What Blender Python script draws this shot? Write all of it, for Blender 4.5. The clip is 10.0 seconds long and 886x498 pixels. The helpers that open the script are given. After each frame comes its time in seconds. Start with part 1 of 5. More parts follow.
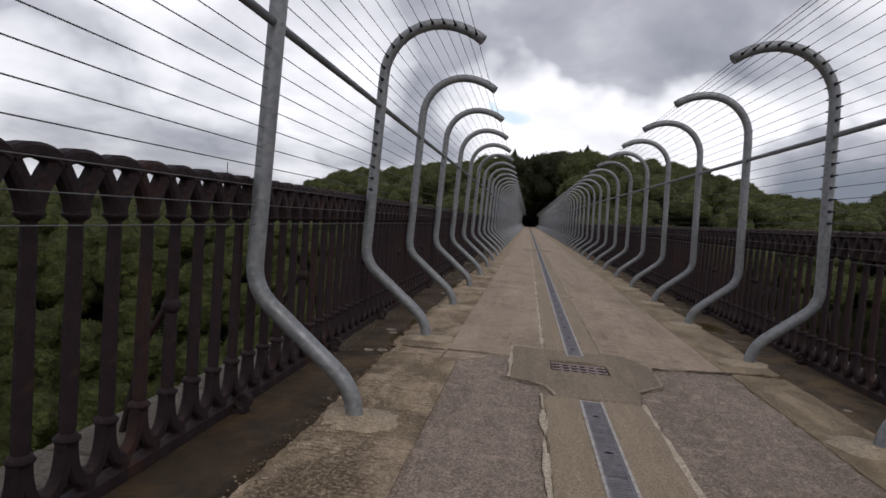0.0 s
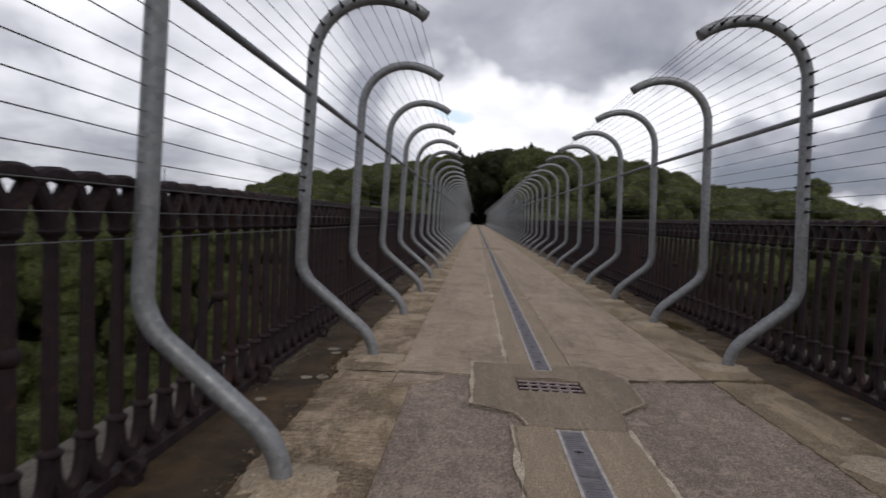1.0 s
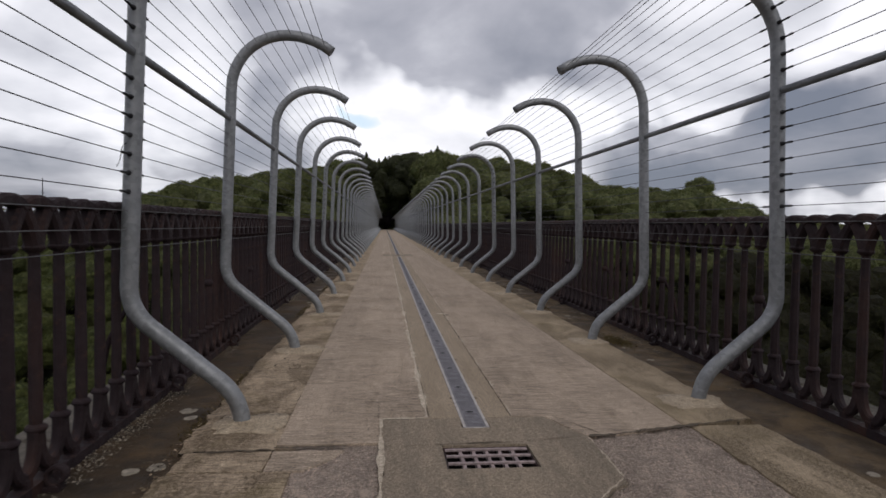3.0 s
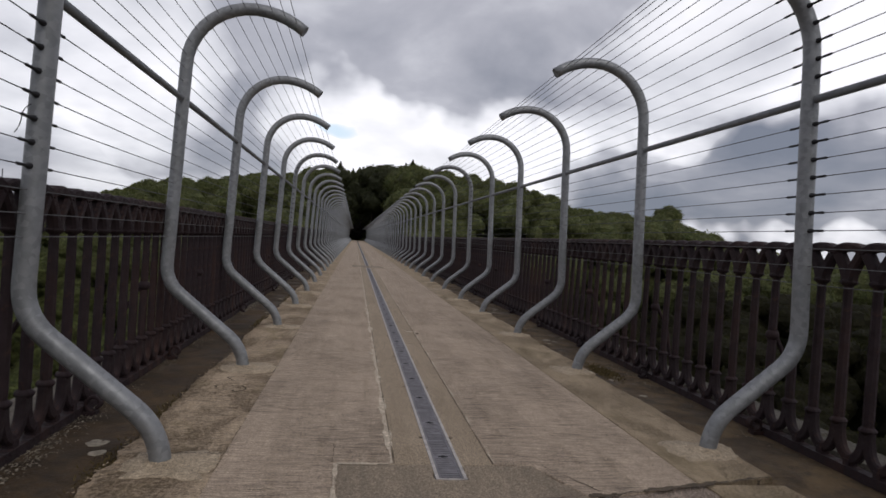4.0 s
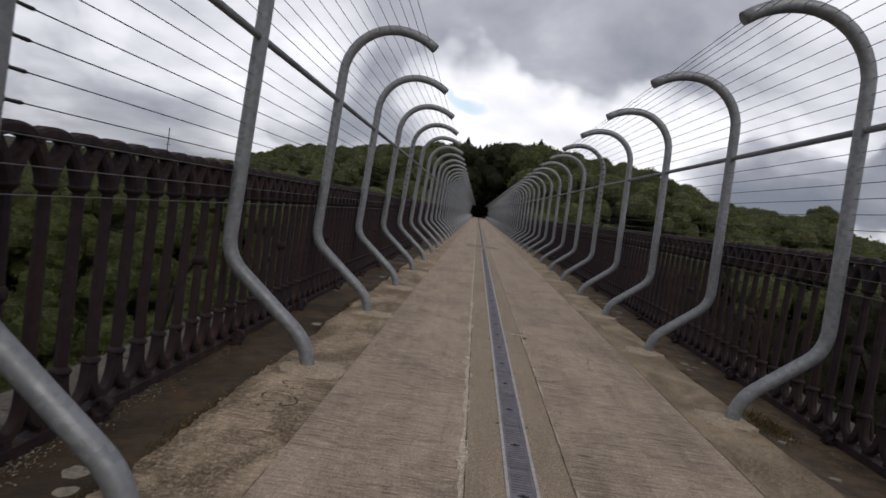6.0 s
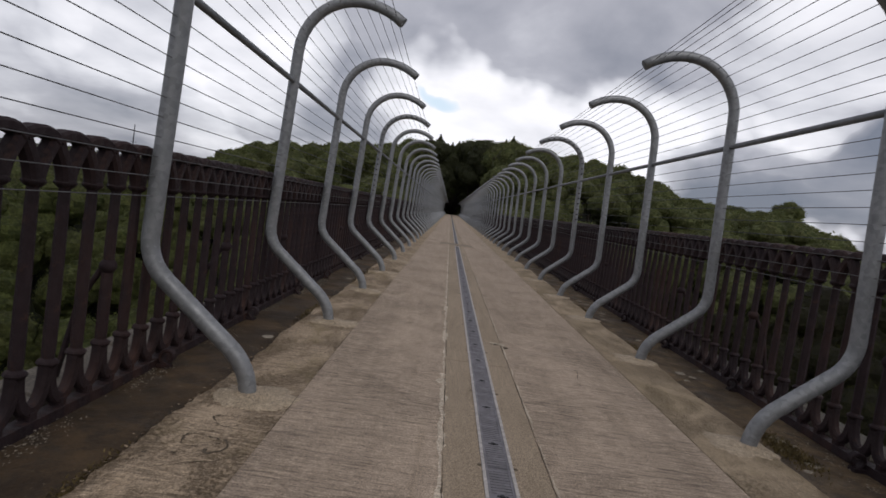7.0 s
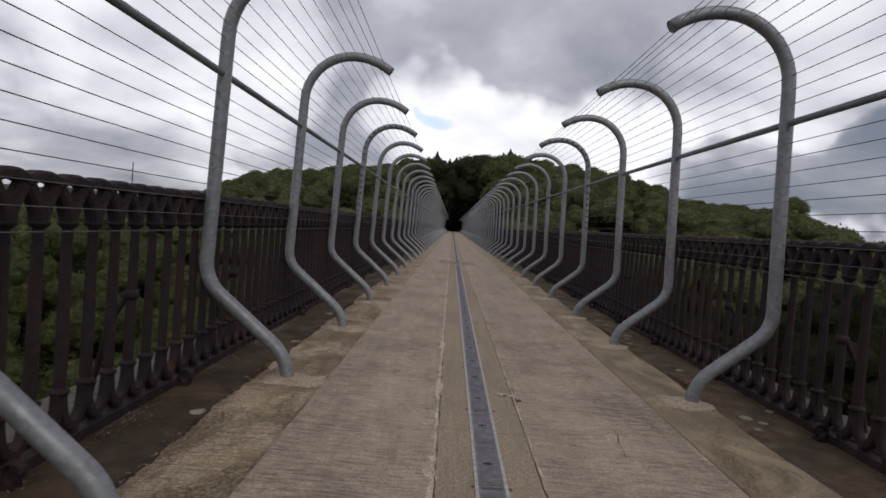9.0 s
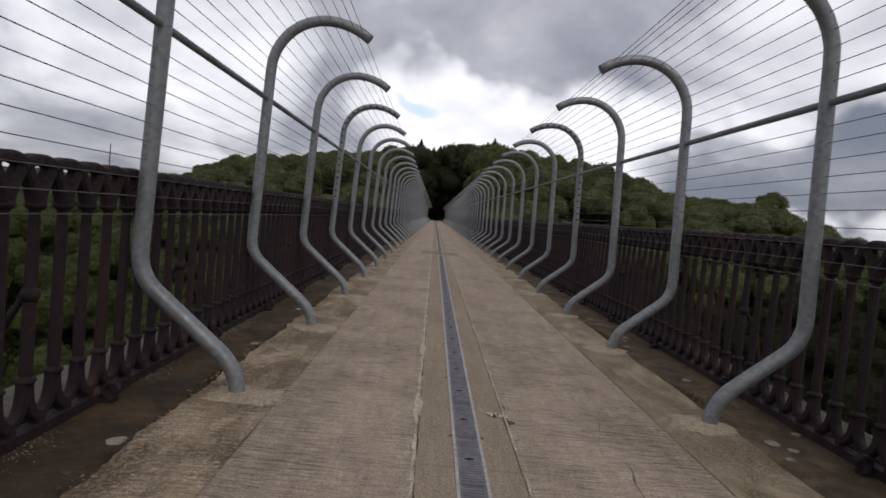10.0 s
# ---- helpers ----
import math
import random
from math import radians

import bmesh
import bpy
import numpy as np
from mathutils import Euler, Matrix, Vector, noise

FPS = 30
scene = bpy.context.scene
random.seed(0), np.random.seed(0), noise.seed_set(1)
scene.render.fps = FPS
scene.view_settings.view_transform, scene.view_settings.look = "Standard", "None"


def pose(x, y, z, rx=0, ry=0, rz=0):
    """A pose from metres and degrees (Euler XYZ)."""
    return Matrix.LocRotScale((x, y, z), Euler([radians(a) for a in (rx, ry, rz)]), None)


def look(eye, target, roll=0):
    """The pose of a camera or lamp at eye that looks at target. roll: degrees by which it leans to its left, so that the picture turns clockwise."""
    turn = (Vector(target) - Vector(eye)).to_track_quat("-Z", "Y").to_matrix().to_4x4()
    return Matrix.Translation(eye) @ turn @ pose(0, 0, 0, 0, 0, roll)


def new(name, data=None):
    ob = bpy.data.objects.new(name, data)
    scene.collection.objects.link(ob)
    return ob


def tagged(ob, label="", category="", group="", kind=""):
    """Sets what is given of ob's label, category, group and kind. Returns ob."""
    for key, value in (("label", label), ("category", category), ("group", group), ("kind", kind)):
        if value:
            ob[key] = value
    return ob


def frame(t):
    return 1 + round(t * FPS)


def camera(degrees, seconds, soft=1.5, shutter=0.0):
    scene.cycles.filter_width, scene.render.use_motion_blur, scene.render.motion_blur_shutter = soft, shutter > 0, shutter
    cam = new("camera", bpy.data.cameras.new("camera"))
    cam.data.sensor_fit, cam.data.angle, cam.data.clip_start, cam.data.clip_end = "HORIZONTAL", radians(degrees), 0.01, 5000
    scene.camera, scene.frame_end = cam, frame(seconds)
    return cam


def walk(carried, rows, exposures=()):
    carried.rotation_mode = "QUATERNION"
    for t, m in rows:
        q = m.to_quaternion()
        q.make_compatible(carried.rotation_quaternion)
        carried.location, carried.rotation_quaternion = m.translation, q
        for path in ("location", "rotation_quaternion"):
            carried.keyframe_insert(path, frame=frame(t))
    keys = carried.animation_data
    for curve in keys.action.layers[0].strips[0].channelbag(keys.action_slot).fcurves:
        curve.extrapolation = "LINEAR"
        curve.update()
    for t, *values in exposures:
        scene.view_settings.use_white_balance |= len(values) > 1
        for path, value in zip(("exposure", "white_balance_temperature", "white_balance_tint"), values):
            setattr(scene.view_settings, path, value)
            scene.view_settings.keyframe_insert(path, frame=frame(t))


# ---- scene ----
cam = camera(73.0, 10.0, 1.6, 0.35)
ROWS = [
    (0.0, -0.5630, -0.1526, 1.0673, 8.083, -3.194, -4.381),
    (0.5, -0.5598, 0.0720, 1.0624, 8.977, -3.095, -3.814),
    (1.0, -0.6287, 0.4669, 1.0767, 3.101, -2.909, -2.429),
    (1.5, -0.6719, 0.8163, 1.0767, -3.330, -2.561, -1.830),
    (2.0, -0.6561, 1.0939, 1.0701, -4.595, -2.534, -1.388),
    (2.5, -0.6137, 1.3842, 1.0746, -4.985, -2.164, -0.703),
    (2.7, -0.6004, 1.4807, 1.0959, -5.050, -2.293, -0.433),
    (3.8, -0.5950, 2.1276, 1.0547, -8.302, -1.084, -3.424),
    (4.0, -0.5837, 2.2241, 1.0480, -8.358, -0.695, -3.887),
    (4.5, -0.5530, 2.4929, 1.0560, -7.156, -1.315, -5.667),
    (5.0, -0.4792, 2.7566, 1.0731, -1.750, -2.849, -7.298),
    (5.5, -0.4536, 2.9846, 1.1045, 3.041, -3.728, -8.163),
    (5.7, -0.4437, 3.0844, 1.1125, 3.936, -4.031, -8.437),
    (6.8, -0.4637, 3.7628, 1.1021, 0.512, -3.745, -8.076),
    (7.0, -0.4569, 3.8771, 1.0923, 0.701, -3.848, -8.131),
    (7.5, -0.4123, 4.1201, 1.0946, 2.021, -4.120, -7.727),
    (8.0, -0.3751, 4.3978, 1.1227, 2.539, -3.381, -5.706),
    (8.5, -0.3768, 4.7039, 1.0931, 1.114, -2.916, -4.601),
    (9.0, -0.3463, 5.0203, 1.0962, 0.859, -2.211, -4.500),
    (9.5, -0.3698, 5.3532, 1.0919, -1.496, -1.755, -4.910),
    (10.0, -0.3540, 5.6466, 1.0971, -0.779, -3.135, -5.528),
]
walk(cam, [(t, pose(x, y, z, 90 + pitch, roll, yaw)) for t, x, y, z, yaw, pitch, roll in ROWS],
     ((0.0, 0.05), (2.5, 0.04), (4.5, 0.0), (7.5, -0.02), (10.0, 0.0)))

# ---- world and light ----
def link(nt, a, b):
    nt.links.new(a, b)


def build_world():
    w = bpy.data.worlds.new("overcast_sky")
    scene.world = w
    w.use_nodes = True
    nt = w.node_tree
    nt.nodes.clear()
    N = nt.nodes.new
    out, bg = N("ShaderNodeOutputWorld"), N("ShaderNodeBackground")
    tc, sep = N("ShaderNodeTexCoord"), N("ShaderNodeSeparateXYZ")
    link(nt, tc.outputs["Generated"], sep.inputs[0])

    def m(op, a, b=None, c=None, clamp=False):
        n = N("ShaderNodeMath")
        n.operation, n.use_clamp = op, clamp
        for i, v in enumerate((a, b, c)):
            if v is None:
                continue
            if isinstance(v, (int, float)):
                n.inputs[i].default_value = v
            else:
                link(nt, v, n.inputs[i])
        return n.outputs[0]

    x, y, z = sep.outputs
    h = m("ADD", m("MAXIMUM", z, 0.0), 0.30)
    comb = N("ShaderNodeCombineXYZ")
    link(nt, m("DIVIDE", x, h), comb.inputs[0])
    link(nt, m("DIVIDE", y, h), comb.inputs[1])

    def clouds(scale, detail, rough, off, dist=0.0):
        mp, n = N("ShaderNodeMapping"), N("ShaderNodeTexNoise")
        mp.inputs["Location"].default_value = off
        link(nt, comb.outputs[0], mp.inputs[0])
        link(nt, mp.outputs[0], n.inputs["Vector"])
        n.inputs["Scale"].default_value, n.inputs["Detail"].default_value = scale, detail
        n.inputs["Roughness"].default_value, n.inputs["Distortion"].default_value = rough, dist
        return n.outputs["Fac"]

    big = clouds(0.9, 4, 0.5, (SKY_X, SKY_Y, 0.0), 0.3)
    fine = clouds(2.1, 7, 0.52, (3.1, 7.7, 2.0), 0.25)
    mix = m("ADD", m("MULTIPLY", big, 0.55), m("MULTIPLY", fine, 0.45))
    mix = m("ADD", m("MULTIPLY", m("SUBTRACT", mix, 0.5), 1.05), 0.52)
    # directions pushed about by billows, so that breaks have ragged edges
    bil = N("ShaderNodeTexNoise")
    link(nt, tc.outputs["Generated"], bil.inputs["Vector"])
    for key, val in (("Scale", 4.5), ("Detail", 4.0), ("Roughness", 0.48)):
        bil.inputs[key].default_value = val
    sub3, sc3, add3, sp3 = N("ShaderNodeVectorMath"), N("ShaderNodeVectorMath"), N("ShaderNodeVectorMath"), N("ShaderNodeSeparateXYZ")
    sub3.operation, sc3.operation, add3.operation = "SUBTRACT", "SCALE", "ADD"
    link(nt, bil.outputs["Color"], sub3.inputs[0])
    sub3.inputs[1].default_value = (0.5, 0.5, 0.5)
    link(nt, sub3.outputs[0], sc3.inputs[0])
    sc3.inputs["Scale"].default_value = 0.30
    link(nt, sc3.outputs[0], add3.inputs[0])
    link(nt, tc.outputs["Generated"], add3.inputs[1])
    link(nt, add3.outputs[0], sp3.inputs[0])
    az_d = m("MULTIPLY", m("ARCTAN2", sp3.outputs[0], sp3.outputs[1]), 180 / math.pi)
    el_d = m("MULTIPLY", m("ARCSINE", m("MAXIMUM", m("MINIMUM", sp3.outputs[2], 1.0), -1.0)), 180 / math.pi)

    def lobe(az, el, wa, we):
        """A soft oval region of cloud about a direction."""
        da = m("DIVIDE", m("SUBTRACT", az_d, az), wa)
        de = m("DIVIDE", m("SUBTRACT", el_d, el), we)
        q = m("SUBTRACT", 1.0, m("ADD", m("MULTIPLY", da, da), m("MULTIPLY", de, de)), clamp=True)
        return m("MULTIPLY", q, m("SUBTRACT", 2.0, q))

    # breaks and banks in the overcast
    v = mix
    for az, el, wa, we, w in SKY_LOBES:
        v = m("ADD", v, m("MULTIPLY", lobe(az, el, wa, we), w))
    ramp = N("ShaderNodeValToRGB")
    link(nt, v, ramp.inputs[0])
    cr = ramp.color_ramp
    cr.elements[0].position, cr.elements[0].color = 0.34, (0.20, 0.219, 0.276, 1)
    cr.elements[1].position, cr.elements[1].color = 0.76, (1.06, 1.050, 1.105, 1)
    for p, c in ((0.44, (0.31, 0.320, 0.377, 1)), (0.54, (0.47, 0.473, 0.533, 1)), (0.64, (0.75, 0.754, 0.814, 1))):
        e = cr.elements.new(p)
        e.color = c
    gap = N("ShaderNodeMix")
    gap.data_type = "RGBA"
    link(nt, m("MULTIPLY", lobe(-2.3, 9.6, 1.9, 0.9), 0.6), gap.inputs[0])
    link(nt, ramp.outputs[0], gap.inputs[6])
    gap.inputs[7].default_value = (0.50, 0.74, 0.93, 1)
    sky = N("ShaderNodeTexSky")
    sky.sky_type, sky.sun_disc = "NISHITA", False
    sky.sun_elevation, sky.sun_rotation = radians(SUN_UP), radians(SUN_AZ)
    sc = N("ShaderNodeVectorMath")
    sc.operation = "SCALE"
    link(nt, sky.outputs[0], sc.inputs[0])
    sc.inputs["Scale"].default_value = 0.10
    mixc = N("ShaderNodeMix")
    mixc.data_type = "RGBA"
    mixc.inputs[0].default_value = 0.94
    link(nt, sc.outputs[0], mixc.inputs[6])
    link(nt, gap.outputs[2], mixc.inputs[7])
    link(nt, mixc.outputs[2], bg.inputs[0])
    bg.inputs[1].default_value = SKY_STRENGTH
    link(nt, bg.outputs[0], out.inputs[0])


SKY_X, SKY_Y, SKY_STRENGTH = 2.3, 0.4, 1.0
SKY_LOBES = ((8, 8, 18, 8, 0.28), (-27, 14, 15, 10, 0.21), (-50, 18, 20, 14, 0.18), (36, 16, 17, 8, 0.24), (34, 4.8, 19, 4.5, -0.17), (23, 4.2, 6, 2.5, -0.10), (22, 11, 6, 3, 0.08), (4, 24, 22, 10, -0.10), (-33, 6, 10, 4, -0.03), (-20, 3.0, 10, 2.5, 0.06), (-15, 9, 8, 5, -0.08), (-46, 5, 12, 6, 0.13), (36, 0.3, 16, 1.4, 0.20), (52, 18, 14, 10, 0.16))
SUN_UP, SUN_AZ = 45.0, 162.0
build_world()
sun_data = bpy.data.lights.new("sun", "SUN")
sun_data.energy, sun_data.angle, sun_data.color = 0.9, radians(40), (1.0, 0.96, 0.9)
sun = new("sun", sun_data)
sun.matrix_world = look((14, -42, 44), (0, 0, 0))


# ---- materials ----
class Mat:
    """A node material with a principled shader and a few short ways to wire it."""

    def __init__(self, name, rough=0.8, metal=0.0, spec=0.3):
        self.m = bpy.data.materials.new(name)
        self.m.use_nodes = True
        self.nt = self.m.node_tree
        self.b = self.nt.nodes["Principled BSDF"]
        self.b.inputs["Roughness"].default_value = rough
        self.b.inputs["Metallic"].default_value = metal
        self.b.inputs["Specular IOR Level"].default_value = spec
        self.tc = self.nt.nodes.new("ShaderNodeTexCoord").outputs["Object"]

    def put(self, a, b):
        self.nt.links.new(a, b)

    def noise(self, scale, detail=4, rough=0.55, stretch=(1, 1, 1), dist=0.0, turn=0.0):
        mp, n = self.nt.nodes.new("ShaderNodeMapping"), self.nt.nodes.new("ShaderNodeTexNoise")
        mp.inputs["Scale"].default_value = stretch
        mp.inputs["Rotation"].default_value = (0, 0, turn)
        self.put(self.tc, mp.inputs[0])
        self.put(mp.outputs[0], n.inputs["Vector"])
        n.inputs["Scale"].default_value, n.inputs["Detail"].default_value = scale, detail
        n.inputs["Roughness"].default_value, n.inputs["Distortion"].default_value = rough, dist
        return n.outputs["Fac"]

    def cells(self, scale, out="Distance", stretch=(1, 1, 1)):
        mp, n = self.nt.nodes.new("ShaderNodeMapping"), self.nt.nodes.new("ShaderNodeTexVoronoi")
        mp.inputs["Scale"].default_value = stretch
        self.put(self.tc, mp.inputs[0])
        self.put(mp.outputs[0], n.inputs["Vector"])
        n.inputs["Scale"].default_value = scale
        return n.outputs[out]

    def ramp(self, fac, *stops):
        r = self.nt.nodes.new("ShaderNodeValToRGB")
        self.put(fac, r.inputs[0])
        e = r.color_ramp.elements
        while len(e) < len(stops):
            e.new(0.5)
        for k, (p, c) in zip(e, stops):
            k.position = p
            k.color = (c, c, c, 1) if isinstance(c, (int, float)) else (*c, 1)
        return r.outputs[0]

    def mix(self, fac, a, b, how="MIX"):
        n = self.nt.nodes.new("ShaderNodeMix")
        n.data_type, n.blend_type = "RGBA", how
        for i, v in ((0, fac), (6, a), (7, b)):
            if isinstance(v, (int, float)):
                n.inputs[i].default_value = v
            elif isinstance(v, tuple):
                n.inputs[i].default_value = (*v, 1)
            else:
                self.put(v, n.inputs[i])
        return n.outputs[2]

    def math(self, op, a, b):
        n = self.nt.nodes.new("ShaderNodeMath")
        n.operation = op
        for i, v in ((0, a), (1, b)):
            if isinstance(v, (int, float)):
                n.inputs[i].default_value = v
            else:
                self.put(v, n.inputs[i])
        return n.outputs[0]

    def colour(self, c):
        self.put(c, self.b.inputs["Base Color"])

    def rough(self, c):
        self.put(c, self.b.inputs["Roughness"])

    def bump(self, height, dist, strength=1.0):
        n = self.nt.nodes.new("ShaderNodeBump")
        n.inputs["Strength"].default_value, n.inputs["Distance"].default_value = strength, dist
        self.put(height, n.inputs["Height"])
        self.put(n.outputs[0], self.b.inputs["Normal"])

    def object_random(self):
        return self.nt.nodes.new("ShaderNodeObjectInfo").outputs["Random"]

    def island_random(self):
        return self.nt.nodes.new("ShaderNodeNewGeometry").outputs["Random Per Island"]


def concrete(name, light, dark, stain, broom=0.0, pits=0.0, crumb=0.0, moss_tint=None):
    q = Mat(name, 0.85)
    grain = q.noise(160, 4, 0.6)
    cloud = q.noise(1.7, 6, 0.66, (1.5, 0.22, 1.0), 0.4)
    blot = q.noise(6.5, 7, 0.68, (1.5, 0.2, 1.0))
    c = q.mix(q.ramp(cloud, (0.3, 0.0), (0.68, 1.0)), dark, light)
    c = q.mix(q.ramp(blot, (0.54, 0.0), (0.72, 0.55)), c, stain)
    c = q.mix(q.ramp(q.noise(17, 6, 0.7, (1.2, 0.25, 1.0)), (0.52, 0.0), (0.70, 0.45)), c, tuple(v * 1.3 for v in light))
    c = q.mix(q.ramp(q.noise(3.2, 5, 0.7, (2.2, 0.25, 1.0), 0.5), (0.52, 0.0), (0.70, 0.38)), c, tuple(v * 0.72 for v in dark))
    c = q.mix(q.ramp(q.noise(38, 6, 0.75), (0.56, 0.0), (0.66, 0.6)), c, stain)
    c = q.mix(0.9, c, q.ramp(grain, (0.32, 0.45), (0.68, 1.50)), "MULTIPLY")
    c = q.mix(q.ramp(q.noise(95, 5, 0.7), (0.56, 0.0), (0.64, 0.5)), c, tuple(v * 0.6 for v in dark))
    c = q.mix(0.75, c, q.ramp(q.noise(62, 5, 0.7), (0.33, 0.66), (0.66, 1.28)), "MULTIPLY")
    h = q.math("MULTIPLY", grain, 0.35)
    if broom:
        lines = q.noise(1.0, 3, 0.58, (6.5, 56.0, 1.0), 0.6)
        lines2 = q.noise(1.0, 4, 0.65, (10.0, 100.0, 1.0), 0.5)
        both = q.math("MULTIPLY", q.math("ADD", lines, lines2), q.ramp(q.noise(1.3, 4, 0.6), (0.42, 0.15), (0.62, 1.0)))
        h = q.math("ADD", h, q.math("MULTIPLY", both, broom))
        c = q.mix(q.ramp(q.noise(1.3, 4, 0.6), (0.34, 0.30), (0.54, 1.0)), c, q.ramp(lines, (0.34, 0.60), (0.47, 0.95), (0.63, 1.24)), "MULTIPLY")
        c = q.mix(q.ramp(q.noise(0.7, 4, 0.6, dist=0.5), (0.40, 0.2), (0.60, 0.7)), c, q.ramp(lines2, (0.38, 0.68), (0.60, 1.22)), "MULTIPLY")
    if pits:
        fine = 1.0 if pits < 1 else 1.5
        ce = q.cells(70 * fine)
        h = q.math("ADD", h, q.math("ADD", q.math("MULTIPLY", ce, pits), q.math("MULTIPLY", q.noise(19 * fine, 5, 0.7), pits * 1.6)))
        c = q.mix(0.4 if pits < 1 else 0.8, c, q.ramp(q.noise(46 * fine, 4, 0.7), (0.36, 0.5), (0.62, 1.25)), "MULTIPLY")
        c = q.mix(q.ramp(q.noise(28 * fine, 5, 0.75), (0.57, 0.0), (0.67, 0.45)), c, tuple(v * 0.45 for v in dark))
        c = q.mix(q.ramp(q.noise(12, 5, 0.7, dist=0.6), (0.50, 0.0), (0.62, min(0.4, pits * 0.5))), c, tuple(v * 0.6 for v in dark))
        c = q.mix(q.ramp(q.noise(7, 6, 0.7, dist=0.4), (0.54, 0.0), (0.66, min(0.6, pits * 0.4))), c, tuple(min(1, v * 1.2) for v in light))
        c = q.mix(q.ramp(q.cells(55, "Color"), (0.80, 0.0), (0.97, 0.2)), c, tuple(min(1, v * 1.6) for v in light))
    if crumb:
        area = q.ramp(q.noise(2.1, 5, 0.65, (1.6, 0.8, 1.0), 0.5), (0.40, 0.0), (0.60, 1.0))
        bits = q.ramp(q.noise(48, 6, 0.75), (0.48, 0.0), (0.60, 1.0))
        c = q.mix(q.math("MULTIPLY", q.math("MULTIPLY", area, bits), crumb), c, tuple(v * 0.55 for v in stain))
        c = q.mix(q.math("MULTIPLY", area, 0.45), c, stain)
        c = q.mix(q.ramp(q.noise(1.7, 5, 0.65, dist=0.7), (0.54, 0.0), (0.68, 0.55)), c, tuple(min(1, v * 1.12) for v in light))
        h = q.math("SUBTRACT", h, q.math("MULTIPLY", q.math("MULTIPLY", area, bits), 1.2))
    if moss_tint:
        c = q.mix(q.ramp(q.noise(2.6, 6, 0.7, (1.0, 0.6, 1.0), 0.6), (0.50, 0.0), (0.68, 0.7)), c, moss_tint)
    q.colour(c)
    q.bump(h, 0.008 if pits < 1 else 0.014, 0.9)
    return q.m


M_LANE = concrete("broomed_concrete", (0.440, 0.345, 0.262), (0.330, 0.257, 0.192), (0.224, 0.172, 0.118), broom=2.6)
M_BAND = concrete("side_band_concrete", (0.450, 0.348, 0.245), (0.325, 0.245, 0.166), (0.185, 0.128, 0.074), broom=0.3, pits=0.4, crumb=0.9, moss_tint=(0.215, 0.165, 0.085))
M_BAND_E = concrete("edge_concrete", (0.395, 0.306, 0.208), (0.315, 0.242, 0.160), (0.225, 0.168, 0.102), crumb=0.08, moss_tint=(0.245, 0.190, 0.108))
M_PLINTH = concrete("smooth_concrete", (0.352, 0.276, 0.198), (0.256, 0.198, 0.137), (0.175, 0.137, 0.085))
M_PATCH = concrete("trowelled_patch", (0.305, 0.240, 0.172), (0.190, 0.152, 0.114), (0.135, 0.108, 0.076))
M_AGG = concrete("exposed_aggregate", (0.660, 0.522, 0.426), (0.462, 0.362, 0.292), (0.22, 0.165, 0.125), pits=2.6)
M_PAD = concrete("mortar", (0.60, 0.51, 0.40), (0.46, 0.38, 0.29), (0.28, 0.22, 0.16), pits=0.5)
M_APRON = concrete("apron_mortar", (0.445, 0.358, 0.258), (0.365, 0.290, 0.204), (0.26, 0.20, 0.134), pits=0.25)
M_BASE = concrete("joint_dirt", (0.07, 0.058, 0.045), (0.04, 0.034, 0.027), (0.03, 0.026, 0.02))
M_JOINT = concrete("joint_fill", (0.15, 0.115, 0.085), (0.10, 0.078, 0.058), (0.06, 0.048, 0.036))
# the coping stone in a darker tone, for the east side
M_STONE_E = concrete("dark_coping_stone", (0.095, 0.083, 0.066), (0.052, 0.046, 0.036), (0.03, 0.026, 0.02), pits=0.4)
M_STONE = concrete("coping_stone", (0.185, 0.160, 0.130), (0.10, 0.086, 0.07), (0.05, 0.043, 0.034), pits=0.4)
M_WALL = concrete("viaduct_brick", (0.30, 0.24, 0.18), (0.22, 0.17, 0.12), (0.12, 0.10, 0.08))


def gutter_material(name, dark, light):
    q = Mat(name, 0.7)
    c = q.mix(q.ramp(q.noise(1.6, 6, 0.65, dist=0.6), (0.32, 0.0), (0.7, 1.0)), dark, light)
    c = q.mix(q.ramp(q.noise(6, 7, 0.7), (0.46, 0.0), (0.62, 0.75)), c, (0.036, 0.027, 0.019))
    c = q.mix(q.ramp(q.noise(2.7, 6, 0.7, dist=0.8), (0.50, 0.0), (0.62, 0.6)), c, tuple(v * 0.8 for v in dark))
    c = q.mix(q.ramp(q.noise(11, 6, 0.7), (0.62, 0.0), (0.70, 0.5)), c, (0.16, 0.135, 0.10))
    c = q.mix(0.6, c, q.ramp(q.noise(120, 4, 0.65), (0.32, 0.6), (0.68, 1.35)), "MULTIPLY")
    q.colour(c)
    q.rough(q.ramp(q.noise(2.2, 4), (0.4, 0.55), (0.6, 0.9)))
    q.bump(q.math("ADD", q.noise(60, 5, 0.65), q.math("MULTIPLY", q.noise(9, 4), 2.0)), 0.006, 0.8)
    return q.m


